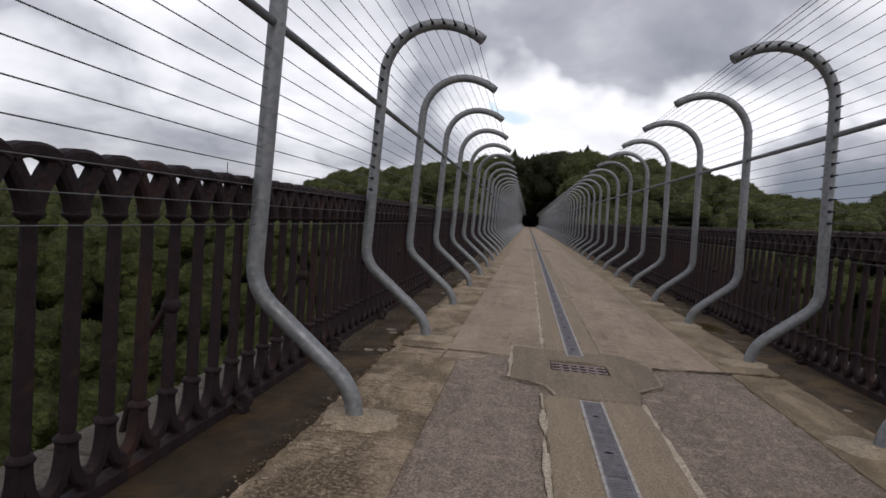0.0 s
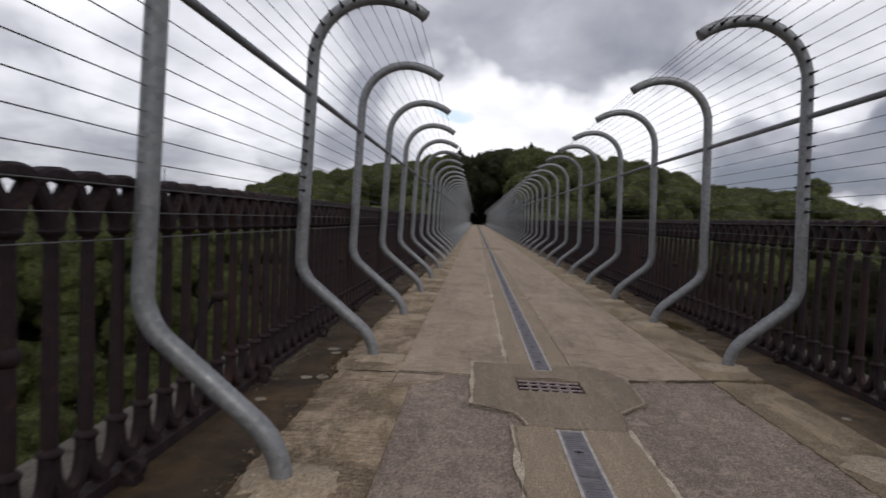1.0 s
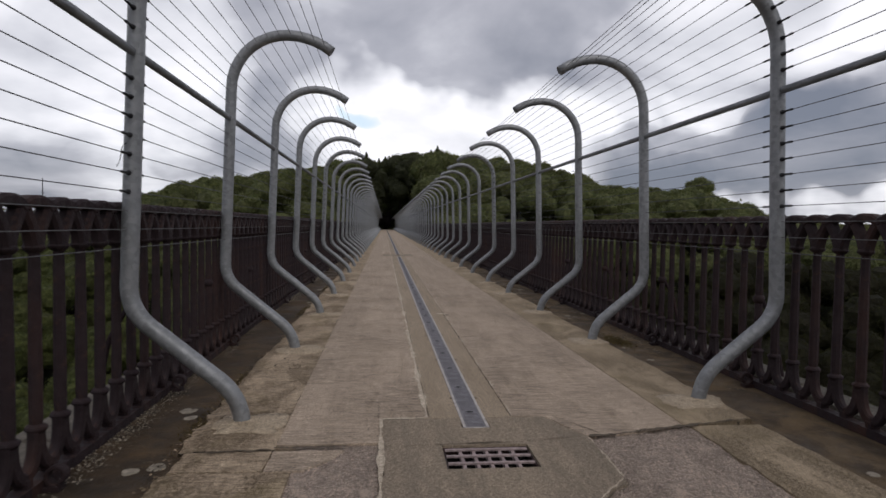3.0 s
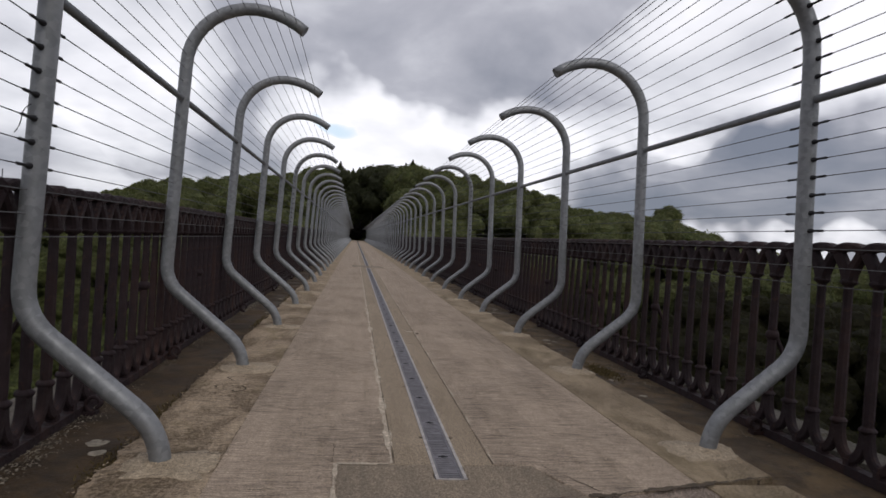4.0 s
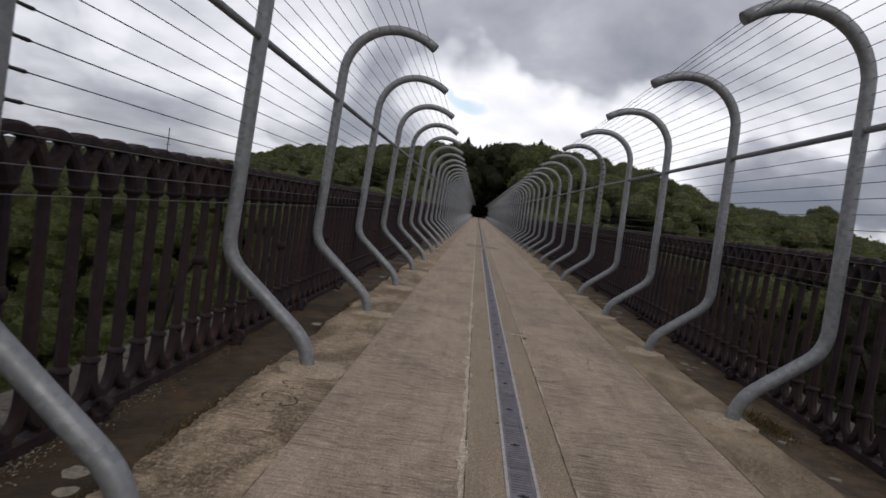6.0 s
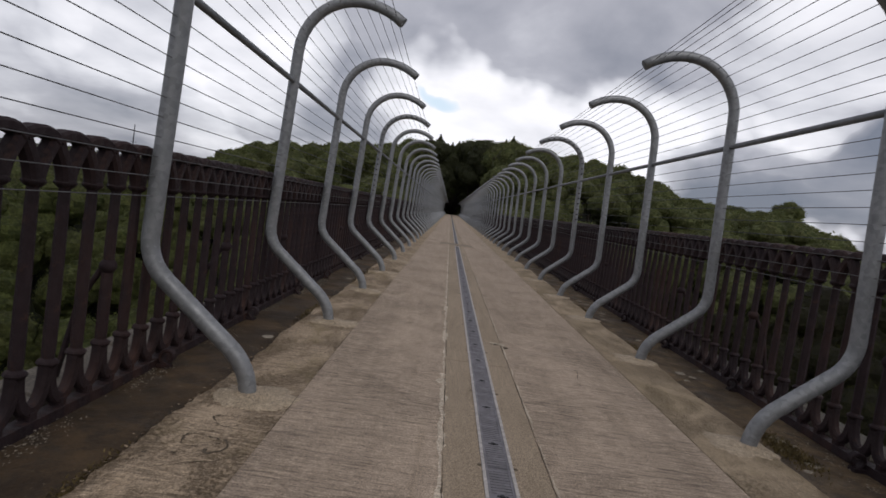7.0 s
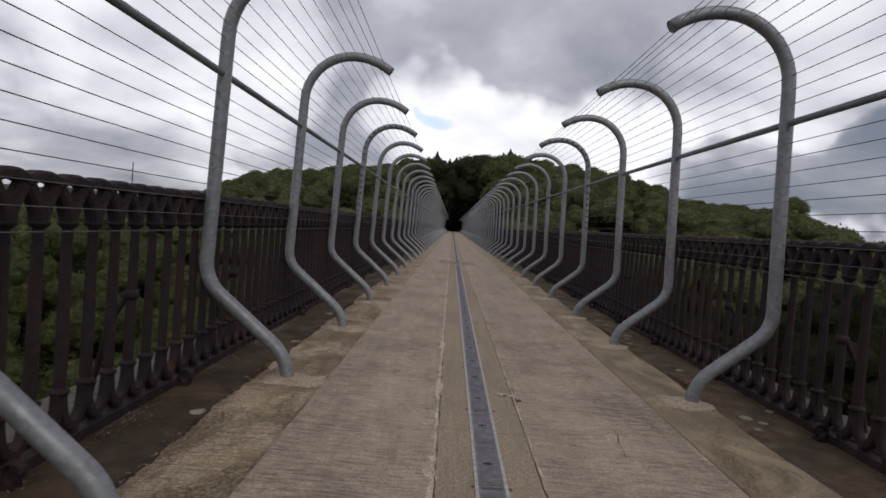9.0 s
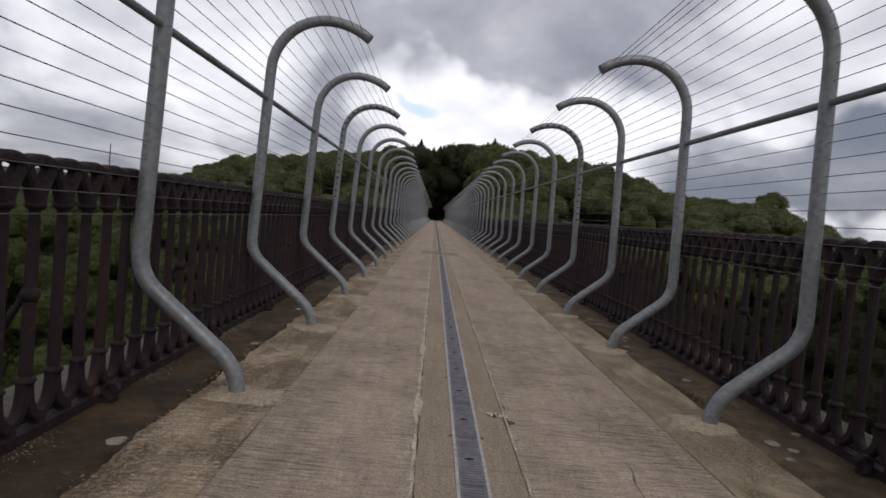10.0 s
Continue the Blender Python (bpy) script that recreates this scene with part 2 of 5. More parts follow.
def iron_material():
    q = Mat("old_painted_iron", 0.7, 0.0, 0.22)
    c = q.mix(q.ramp(q.noise(7, 6, 0.65), (0.35, 0.0), (0.65, 1.0)), (0.018, 0.0112, 0.0128), (0.033, 0.0205, 0.0228))
    c = q.mix(q.ramp(q.noise(19, 7, 0.7), (0.56, 0.0), (0.70, 0.7)), c, (0.075, 0.038, 0.026))
    c = q.mix(q.math("MULTIPLY", q.object_random(), 0.35), c, (0.026, 0.019, 0.020))
    c = q.mix(q.math("MULTIPLY", q.ramp(q.object_random(), (0.62, 0.0), (0.95, 1.0)), q.ramp(q.noise(4, 5, 0.65, (1, 1, 0.4)), (0.40, 0.0), (0.62, 0.8))), c, (0.060, 0.028, 0.020))
    q.colour(c)
    q.rough(q.ramp(q.noise(25, 4), (0.4, 0.6), (0.65, 0.88)))
    q.bump(q.noise(55, 6, 0.7), 0.004, 0.7)
    return q.m


def steel_material(name, a, b, rough, metal):
    q = Mat(name, rough, metal, 0.5)
    c = q.mix(q.ramp(q.cells(38, "Color"), (0.2, 0.0), (0.8, 1.0)), a, b)
    c = q.mix(q.ramp(q.noise(6, 6, 0.65), (0.48, 0.0), (0.70, 0.6)), c, tuple(v * 0.62 for v in a))
    c = q.mix(q.ramp(q.noise(70, 5, 0.7, (1, 1, 0.35)), (0.63, 0.0), (0.72, 0.6)), c, tuple(min(1, v * 1.35) for v in b))
    c = q.mix(q.math("MULTIPLY", q.object_random(), 0.25), c, tuple(v * 0.75 for v in a))
    q.colour(c)
    q.rough(q.ramp(q.noise(14, 5), (0.35, rough - 0.1), (0.7, rough + 0.15)))
    q.bump(q.noise(45, 5, 0.6), 0.0015, 0.5)
    return q.m


def plain(name, colour, rough=0.7, metal=0.0, vary=0.25, scale=30):
    q = Mat(name, rough, metal)
    q.colour(q.mix(q.ramp(q.noise(scale, 5, 0.65), (0.35, 0.0), (0.65, 1.0)), tuple(v * (1 - vary) for v in colour), tuple(v * (1 + vary) for v in colour)))
    q.bump(q.noise(scale * 3, 4), 0.003, 0.5)
    return q.m


def leaf_material(name, a, b, c3):
    q = Mat(name, 0.6, 0.0, 0.25)
    c = q.mix(q.ramp(q.island_random(), (0.1, 0.0), (0.9, 1.0)), a, b)
    c = q.mix(q.math("MULTIPLY", q.ramp(q.noise(0.35, 3), (0.4, 0.0), (0.65, 1.0)), 0.5), c, c3)
    c = q.mix(q.math("MULTIPLY", q.object_random(), 0.45), c, tuple((u + v) * 0.5 for u, v in zip(a, c3)))
    # mottling: its darks paint the shaded gaps between leaves
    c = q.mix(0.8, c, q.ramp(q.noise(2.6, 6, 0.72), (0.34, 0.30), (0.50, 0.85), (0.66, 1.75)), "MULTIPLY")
    c = q.mix(q.ramp(q.noise(0.8, 5, 0.7), (0.54, 0.0), (0.68, 0.55)), c, tuple(u * 1.35 for u in b))
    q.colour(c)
    q.bump(q.noise(3.2, 6, 0.7), 0.45, 1.0)
    tr = q.nt.nodes.new("ShaderNodeBsdfTranslucent")
    q.put(q.mix(0.4, c, (0.24, 0.27, 0.07)), tr.inputs[0])
    ms = q.nt.nodes.new("ShaderNodeMixShader")
    ms.inputs[0].default_value = 0.45
    q.put(q.b.outputs[0], ms.inputs[1])
    q.put(tr.outputs[0], ms.inputs[2])
    q.put(ms.outputs[0], q.nt.nodes["Material Output"].inputs[0])
    return q.m


M_GUTTER = gutter_material("damp_gutter", (0.030, 0.020, 0.012), (0.118, 0.074, 0.036))
M_GUTTER_E = gutter_material("olive_gutter", (0.066, 0.046, 0.029), (0.185, 0.126, 0.066))
M_IRON = iron_material()
M_GALV = steel_material("galvanised_steel", (0.212, 0.219, 0.228), (0.290, 0.297, 0.306), 0.5, 0.35)
M_RAIL = steel_material("weathered_galvanised_rail", (0.17, 0.18, 0.19), (0.24, 0.25, 0.265), 0.55, 0.35)
M_WIRE = plain("wire_rope", (0.13, 0.13, 0.135), 0.5, 0.5)
M_CLAMP = plain("dark_wire_clamp", (0.02, 0.02, 0.022), 0.5, 0.2)
M_GRATE = steel_material("grey_steel_grate", (0.165, 0.156, 0.170), (0.222, 0.212, 0.230), 0.7, 0.1)
M_RIM = plain("channel_rim", (0.40, 0.37, 0.35), 0.7, 0.0)
M_GULLY = plain("rusty_cast_iron", (0.290, 0.228, 0.222), 0.75, 0.0, 0.35)
# the darkness down the gully is put into this near-black colour
M_PIT_SHADE = plain("sump_shade", (0.006, 0.005, 0.005), 0.9)
M_PALE = plain("pale_lichen", (0.27, 0.235, 0.185), 0.9, 0.0, 0.3, 40)
M_CRACK = plain("crack_dirt", (0.095, 0.073, 0.052), 0.95)
M_TRACK = plain("brown_track", (0.035, 0.026, 0.02), 0.95, 0.0, 0.4, 3)
M_MOSS = plain("dry_moss", (0.115, 0.085, 0.035), 0.95, 0.0, 0.5, 25)
M_BARK = plain("bark", (0.065, 0.052, 0.040), 0.9, 0.0, 0.4, 6)
M_LEAF = leaf_material("broadleaf_foliage", (0.074, 0.095, 0.033), (0.195, 0.218, 0.080), (0.112, 0.100, 0.047))
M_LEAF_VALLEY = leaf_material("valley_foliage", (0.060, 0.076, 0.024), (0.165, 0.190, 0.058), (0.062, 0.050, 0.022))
# east woods: the valley side's shade is put into this darker leaf colour
M_LEAF_SHADED = leaf_material("shaded_foliage", (0.020, 0.020, 0.010), (0.046, 0.046, 0.018), (0.032, 0.023, 0.014))
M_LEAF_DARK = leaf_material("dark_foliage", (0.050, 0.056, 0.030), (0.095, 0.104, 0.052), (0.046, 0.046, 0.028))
# near-black brown: the shade inside the wood is painted into the shrubs
M_BRUSH_SHADED = plain("shaded_undergrowth", (0.030, 0.023, 0.022), 0.9, 0.0, 0.4, 2)
M_FIR = leaf_material("conifer_needles", (0.045, 0.054, 0.032), (0.085, 0.098, 0.054), (0.040, 0.044, 0.028))


def ground_material():
    q = Mat("woodland_ground", 0.95)
    c = q.mix(q.ramp(q.noise(0.02, 5, 0.6), (0.4, 0.0), (0.6, 1.0)), (0.014, 0.017, 0.007), (0.032, 0.036, 0.014))
    c = q.mix(q.ramp(q.noise(0.35, 6, 0.7), (0.45, 0.0), (0.65, 0.7)), c, (0.010, 0.012, 0.006))
    q.colour(c)
    q.bump(q.noise(0.6, 5), 0.6, 0.6)
    return q.m


M_GROUND = ground_material()


# ---- mesh tools ----
def mesh_of(name, verts, faces, mat, smooth=False):
    me = bpy.data.meshes.new(name)
    me.from_pydata([tuple(v) for v in verts], [], faces)
    me.materials.append(mat)
    if smooth:
        me.polygons.foreach_set("use_smooth", [True] * len(me.polygons))
    me.update()
    return me


def quads_mesh(name, v, mat):
    """A mesh of loose quads from an array of shape (n, 4, 3)."""
    n = len(v)
    me = bpy.data.meshes.new(name)
    me.vertices.add(n * 4)
    me.vertices.foreach_set("co", np.ascontiguousarray(v, dtype=np.float32).ravel())
    me.loops.add(n * 4)
    me.loops.foreach_set("vertex_index", np.arange(n * 4, dtype=np.int32))
    me.polygons.add(n)
    me.polygons.foreach_set("loop_start", np.arange(0, n * 4, 4, dtype=np.int32))
    me.materials.append(mat)
    me.update(calc_edges=True)
    return me


def child(name, me, parent, at=None, label=""):
    ob = new(name, me)
    ob.parent = parent
    if at is not None:
        ob.location = at
    return tagged(ob, label)


def thing(name, label, category, group="", kind="", at=(0, 0, 0)):
    ob = new(name)
    ob.location = at
    return tagged(ob, label, category, group, kind)


class Shape:
    """Collects vertices and faces of one mesh."""

    def __init__(self):
        self.v, self.f = [], []

    def add(self, verts, faces):
        k = len(self.v)
        self.v += [tuple(p) for p in verts]
        self.f += [tuple(i + k for i in f) for f in faces]

    def box(self, x0, x1, y0, y1, z0, z1):
        self.add([(x, y, z) for z in (z0, z1) for y in (y0, y1) for x in (x0, x1)],
                 [(0, 2, 3, 1), (4, 5, 7, 6), (0, 1, 5, 4), (2, 6, 7, 3), (0, 4, 6, 2), (1, 3, 7, 5)])

    def slab(self, poly, z0, z1, bevel=0.006):
        """A flat piece with a chamfered upper edge over a polygon (counter-clockwise)."""
        n = len(poly)
        c = Vector((sum(p[0] for p in poly) / n, sum(p[1] for p in poly) / n))
        inner = []
        for i in range(n):
            a, b, d = Vector(poly[i - 1]), Vector(poly[i]), Vector(poly[(i + 1) % n])
            e = ((b - a).normalized() + (d - b).normalized())
            nrm = Vector((-e.y, e.x))
            inner.append(b + (nrm.normalized() if nrm.length > 1e-6 else (c - b).normalized()) * bevel)
        rings = [[(p[0], p[1], z0) for p in poly], [(p[0], p[1], z1 - bevel) for p in poly], [(p[0], p[1], z1) for p in inner]]
        f = []
        for r in range(2):
            f += [(r * n + i, r * n + (i + 1) % n, (r + 1) * n + (i + 1) % n, (r + 1) * n + i) for i in range(n)]
        f.append(tuple(range(2 * n, 3 * n)))
        self.add(sum(rings, []), f)

    def sweep(self, path, ring, up=None, caps=True):
        """A ring (list of (a, b) offsets) carried along a path."""
        P = [Vector(p) for p in path]
        n, k = len(ring), len(P)
        verts = []
        for i, p in enumerate(P):
            t = (P[min(i + 1, k - 1)] - P[max(i - 1, 0)]).normalized()
            u = Vector(up) if up else (Vector((0, 0, 1)) if abs(t.z) < 0.9 else Vector((1, 0, 0)))
            s = t.cross(u).normalized()
            w = s.cross(t).normalized()
            verts += [p + s * a + w * b for a, b in ring]
        f = [(i * n + j, i * n + (j + 1) % n, (i + 1) * n + (j + 1) % n, (i + 1) * n + j) for i in range(k - 1) for j in range(n)]
        if caps:
            f += [tuple(reversed(range(n))), tuple(range((k - 1) * n, k * n))]
        self.add(verts, f)

    def lathe(self, profile, n=10, at=(0, 0, 0)):
        """Profile of (radius, z), turned about a vertical axis."""
        verts = [(at[0] + r * math.cos(2 * math.pi * j / n), at[1] + r * math.sin(2 * math.pi * j / n), at[2] + z) for r, z in profile for j in range(n)]
        k = len(profile)
        f = [(i * n + j, i * n + (j + 1) % n, (i + 1) * n + (j + 1) % n, (i + 1) * n + j) for i in range(k - 1) for j in range(n)]
        f += [tuple(reversed(range(n))), tuple(range((k - 1) * n, k * n))]
        self.add(verts, f)

    def mesh(self, name, mat, smooth=False):
        me = mesh_of(name, self.v, self.f, mat)
        if smooth:
            me.polygons.foreach_set("use_smooth", [len(f) == 4 for f in self.f])
        return me


def circle(r, n=10, flat=1.0):
    return [(r * math.cos(2 * math.pi * j / n), flat * r * math.sin(2 * math.pi * j / n)) for j in range(n)]


def bar_ring(w, d):
    """A rectangle with cut corners, w by d."""
    a, b, c = w / 2, d / 2, min(w, d) * 0.22
    return [(a, b - c), (a - c, b), (-a + c, b), (-a, b - c), (-a, -b + c), (-a + c, -b), (a - c, -b), (a, -b + c)]


def bezier(p0, p1, p2, p3, n):
    out = []
    for i in range(n + 1):
        t = i / n
        out.append(tuple((1 - t) ** 3 * a + 3 * t * (1 - t) ** 2 * b + 3 * t * t * (1 - t) * c + t ** 3 * d for a, b, c, d in zip(p0, p1, p2, p3)))
    return out


def rounded(points, radii, steps=7):
    """A polyline in a plane with its inner corners rounded."""
    out = [Vector(points[0])]
    for i in range(1, len(points) - 1):
        p, a, b = Vector(points[i]), Vector(points[i - 1]), Vector(points[i + 1])
        u, w = (a - p).normalized(), (b - p).normalized()
        half = u.angle(w) / 2
        d = radii[i - 1] / math.tan(half)
        s, e = p + u * d, p + w * d
        for j in range(steps + 1):
            t = j / steps
            out.append((1 - t) ** 2 * s + 2 * t * (1 - t) * p + t * t * e)
    out.append(Vector(points[-1]))
    return out


# ---- the viaduct deck ----
Y_BACK, Y_END = -8.0, 140.0
X_BAND, X_LANE_L, X_LANE_R, X_GUT, X_PAR = 1.575, -1.115, 1.075, 2.06, 2.05
PL_L, PL_R, DR_L, DR_R = -0.335, 0.135, -0.158, -0.022
Z_GUT = -0.035
X_FENCE = 0.024

deck = thing("deck", "worn concrete deck of the old viaduct with joints and patches", "deck", kind="structure")
s = Shape()
for xa, xb, ya, yb in ((-2.40, 2.40, Y_BACK - 4, 4.27), (-2.40, 2.40, 4.56, Y_END + 2), (-2.40, -0.305, 4.27, 4.56), (0.125, 2.40, 4.27, 4.56)):
    s.box(xa, xb, ya, yb, -0.9, -0.05)
child("deck_bed", s.mesh("deck_bed", M_BASE), deck, label="dark dirt-filled bed under the slabs")
body = new("viaduct_wall", None)
tagged(body, "plain masonry body carrying the deck across the valley", "viaduct", kind="structure")
s = Shape()
s.box(-2.3, 2.3, Y_BACK - 4, Y_END + 2, -46, -0.91)
child("masonry", s.mesh("masonry", M_WALL), body)

rnd = random.Random(5)


def wavy(x, y0, y1, step, amp, seed, coarse=0.0):
    """Points of a long edge near x that wanders a little."""
    n = max(2, int((y1 - y0) / step))
    out = []
    for i in range(n + 1):
        y = y0 + (y1 - y0) * i / n
        d = amp * noise.noise((y * 7.0, seed, 0.0)) + coarse * noise.noise((y * 1.3, seed, 5.0))
        out.append((x + d, y))
    return out


def strip(name, xa, xb, y0, y1, z0, z1, mat, parent, ampa=0.0, ampb=0.0, step=0.08, seed=1.0, coarse=0.0, label=""):
    """A long slab between two edges, either of which may be broken."""
    a = wavy(xa, y0, y1, step, ampa, seed, coarse if ampa else 0.0)
    b = wavy(xb, y0, y1, step, ampb, seed + 9, coarse if ampb else 0.0)
    n, bev = len(a), 0.0006
    v = []
    for (ax, ay), (bx, by) in zip(a, b):
        v += [(ax, ay, z0), (ax, ay, z1 - bev), (ax + bev, ay, z1), (bx - bev, by, z1), (bx, by, z1 - bev), (bx, by, z0)]
    f = []
    for i in range(n - 1):
        for j in range(5):
            f.append((i * 6 + j, (i + 1) * 6 + j, (i + 1) * 6 + j + 1, i * 6 + j + 1))
    f += [tuple(reversed(range(6))), tuple(range((n - 1) * 6, n * 6))]
    f = [tuple(reversed(q)) for q in f]
    return child(name, mesh_of(name, v, f, mat), parent, label=label)


G = 0.0002


def crumbled_band(xa, xb, y0, y1, seed):
    """An edge slab whose surface flakes and whose outer edge has broken away."""
    n, k = int((y1 - y0) / 0.022), 22
    v, f = [], []
    for i in range(n + 1):
        y = y0 + (y1 - y0) * i / n
        e = xa + 0.03 * noise.noise((y * 1.3, seed, 5.0)) + 0.022 * noise.noise((y * 7, seed, 0.0)) + 0.014 * noise.noise((y * 19, seed, 3.0))
        v.append((e - 0.004, y, -0.05))
        for j in range(k + 1):
            u = j / k
            x = e + (xb - e) * u
            flake = max(0.0, noise.noise((x * 7, y * 5, seed)) - 0.12) * (0.35 + 0.65 * (1 - u))
            z = 0.0015 * noise.noise((x * 11, y * 11, seed)) + 0.0015 * noise.noise((x * 33, y * 33, 4.0)) - 0.012 * flake - 0.018 * max(0.0, 0.18 - u) ** 1.2 * (1 + noise.noise((x * 20, y * 20, 1.0))) * 4
            v.append((x, y, z - 0.001))
        v.append((xb, y, -0.05))
    w = k + 3
    for i in range(n):
        for j in range(w - 1):
            f.append((i * w + j, i * w + j + 1, (i + 1) * w + j + 1, (i + 1) * w + j))
    return mesh_of("slab", v, f, M_BAND)


# lanes and side bands, slab by slab
ends_l = [4.56, 14.7, 26.8, 38.8, 50.9, 62.9, 75.0, 87.0, 99.0, 111.0, 123.0, Y_END]
for a, b in zip(ends_l, ends_l[1:]):
    first = a < 5
    strip("slab", X_LANE_L + G, PL_L - G, a + G if not first else 4.62, b - G, -0.05, 0.0, M_LANE, deck, 0.001, 0.002, seed=a)
    if first:
        s = Shape()
        s.slab([(PL_R + G, 5.0), (0.33, 4.995), (0.475, 4.655), (0.75, 4.70), (X_LANE_R - G, 4.80), (X_LANE_R - G, b - G), (PL_R + G, b - G)], -0.05, 0.0, 0.006)
        child("slab", s.mesh("slab", M_LANE), deck)
        s = Shape()
        s.slab([(X_LANE_R + G, 4.805), (1.30, 4.83), (1.535, 4.90), (1.53, 5.6), (X_LANE_R + G, 5.6)], -0.05, 0.0, 0.006)
        child("slab", s.mesh("slab", M_BAND_E), deck, label="tan edge slab")
    else:
        strip("slab", PL_R + G, X_LANE_R - G, a + G, b - G, -0.05, 0.0, M_LANE, deck, 0.002, 0.001, seed=a + 3)
    if b > 30:
        strip("slab", -X_BAND, X_LANE_L - G, a + G, b - G, -0.05, 0.0, M_BAND, deck, 0.022, 0.0, 0.04, seed=a + 5, coarse=0.035, label="tan edge slab with a broken outer edge")
    else:
        child("slab", crumbled_band(-X_BAND, X_LANE_L - G, a + G, b - G, a + 5), deck, label="tan edge slab with a broken outer edge")
    strip("slab", X_LANE_R + G, X_BAND - 0.05, (a if not first else 5.60) + G, b - G, -0.05, 0.0, M_BAND_E, deck, 0.0, 0.012, 0.05, seed=a + 7, coarse=0.03, label="tan edge slab")
# before the joint: exposed aggregate and older bands
def rough_poly(points, step=0.035, amp=0.010, seed=0.0):
    """A polygon with its edges broken up."""
    out = []
    for i, a in enumerate(points):
        b = points[(i + 1) % len(points)]
        d = math.dist(a, b)
        n = max(1, min(60, int(d / step)))
        for k in range(n):
            t = k / n
            x, y = a[0] + (b[0] - a[0]) * t, a[1] + (b[1] - a[1]) * t
            nx, ny = (b[1] - a[1]) / d, -(b[0] - a[0]) / d
            w = amp * (noise.noise((x * 9, y * 9, seed)) + 0.6 * noise.noise((x * 31, y * 31, seed))) * (0.3 if k == 0 else 1.0)
            out.append((x + nx * w, y + ny * w))
    return out


def rough_sheet(x0, x1, y0, y1, step, z, height):
    """A worn surface with real lumps and hollows."""
    nx2, ny2 = int((x1 - x0) / step) + 1, int((y1 - y0) / step) + 1
    xs2, ys2 = np.linspace(x0, x1, nx2), np.linspace(y0, y1, ny2)
    v = [(x, y, z + height(x, y)) for y in ys2 for x in xs2]
    f = [(r * nx2 + c, r * nx2 + c + 1, (r + 1) * nx2 + c + 1, (r + 1) * nx2 + c) for r in range(ny2 - 1) for c in range(nx2 - 1)
         if not (-0.325 < xs2[c] < 0.13 and 4.25 < ys2[r] < 4.565)]
    return v, f


def worn(x, y):
    return 0.0070 * noise.noise((x * 13, y * 13, 2.0)) + 0.0035 * noise.noise((x * 38, y * 38, 5.0)) - 0.006 * max(0.0, noise.noise((x * 24, y * 24, 9.0)) - 0.18) * 2.2


child("slab", mesh_of("slab", *rough_sheet(-1.02, 1.12, 0.6, 4.86, 0.0125, -0.0105, worn), M_AGG), deck, label="rough slab worn down to its aggregate")
s = Shape()
s.box(-1.02, 1.12, Y_BACK, 0.6, -0.0498, -0.0105)
child("slab", s.mesh("slab", M_AGG), deck, label="rough slab worn down to its aggregate")
s = Shape()
s.slab(rough_poly([(-1.12, 4.31), (-0.95, 4.31), (-0.84, 4.42), (-0.78, 4.545), (-1.12, 4.55)], seed=4), -0.05, -0.002, 0.004)
child("slab", s.mesh("slab", M_LANE), deck)
child("slab", crumbled_band(-X_BAND + 0.03, -1.0, 0.6, 4.30, 31), deck, label="tan edge slab with a broken outer edge")
strip("slab", -X_BAND + 0.03, -0.965, Y_BACK, 0.598, -0.05, -0.002, M_BAND, deck, 0.02, 0.05, 0.03, seed=31, coarse=0.06, label="tan edge slab with a broken outer edge")
s = Shape()
s.slab(rough_poly([(-1.53, 4.31), (-1.13, 4.31), (-1.125, 4.553), (-1.53, 4.545)], seed=8), -0.05, -0.001, 0.004)
child("slab", s.mesh("slab", M_BAND), deck)
strip("slab", 1.11, X_BAND - 0.05, Y_BACK, 4.79, -0.05, -0.003, M_BAND_E, deck, 0.018, 0.012, 0.03, seed=33, coarse=0.02, label="tan edge slab")
s = Shape()
s.box(-1.45, 1.45, 4.87, 5.2, -0.0499, -0.012)
child("joint_fill", s.mesh("joint_fill", M_JOINT), deck)
s = Shape()
s.box(-1.45, DR_L - 0.02, 5.2, Y_END, -0.0499, -0.011)
s.box(DR_R + 0.02, 1.45, 5.2, Y_END, -0.0499, -0.011)
child("joint_fill", s.mesh("joint_fill", M_JOINT), deck)
# plinth either side of the channel, in lengths
y = 4.98
k = 0
while y < Y_END:
    L = min(3.25, Y_END - y)
    strip("plinth", PL_L + G, DR_L - 0.004, y + 0.002, y + L - 0.002, -0.05, 0.001, M_PLINTH, deck, 0.003, 0.0, seed=y + 1)
    strip("plinth", DR_R + 0.004, PL_R - G, y + 0.002, y + L - 0.002, -0.05, 0.001, M_PLINTH, deck, 0.0, 0.003, seed=y + 2)
    y += L
strip("plinth", -0.385, DR_L - 0.004, Y_BACK, 3.60, -0.05, 0.001, M_PLINTH, deck, 0.006, 0.0, seed=41, coarse=0.012)
strip("plinth", DR_R + 0.004, 0.230, Y_BACK, 3.60, -0.05, 0.001, M_PLINTH, deck, 0.0, 0.006, seed=42, coarse=0.012)
# the patch round the gully, four pieces that leave its opening free
GX0, GX1, GY0, GY1 = -0.305, 0.125, 4.27, 4.56


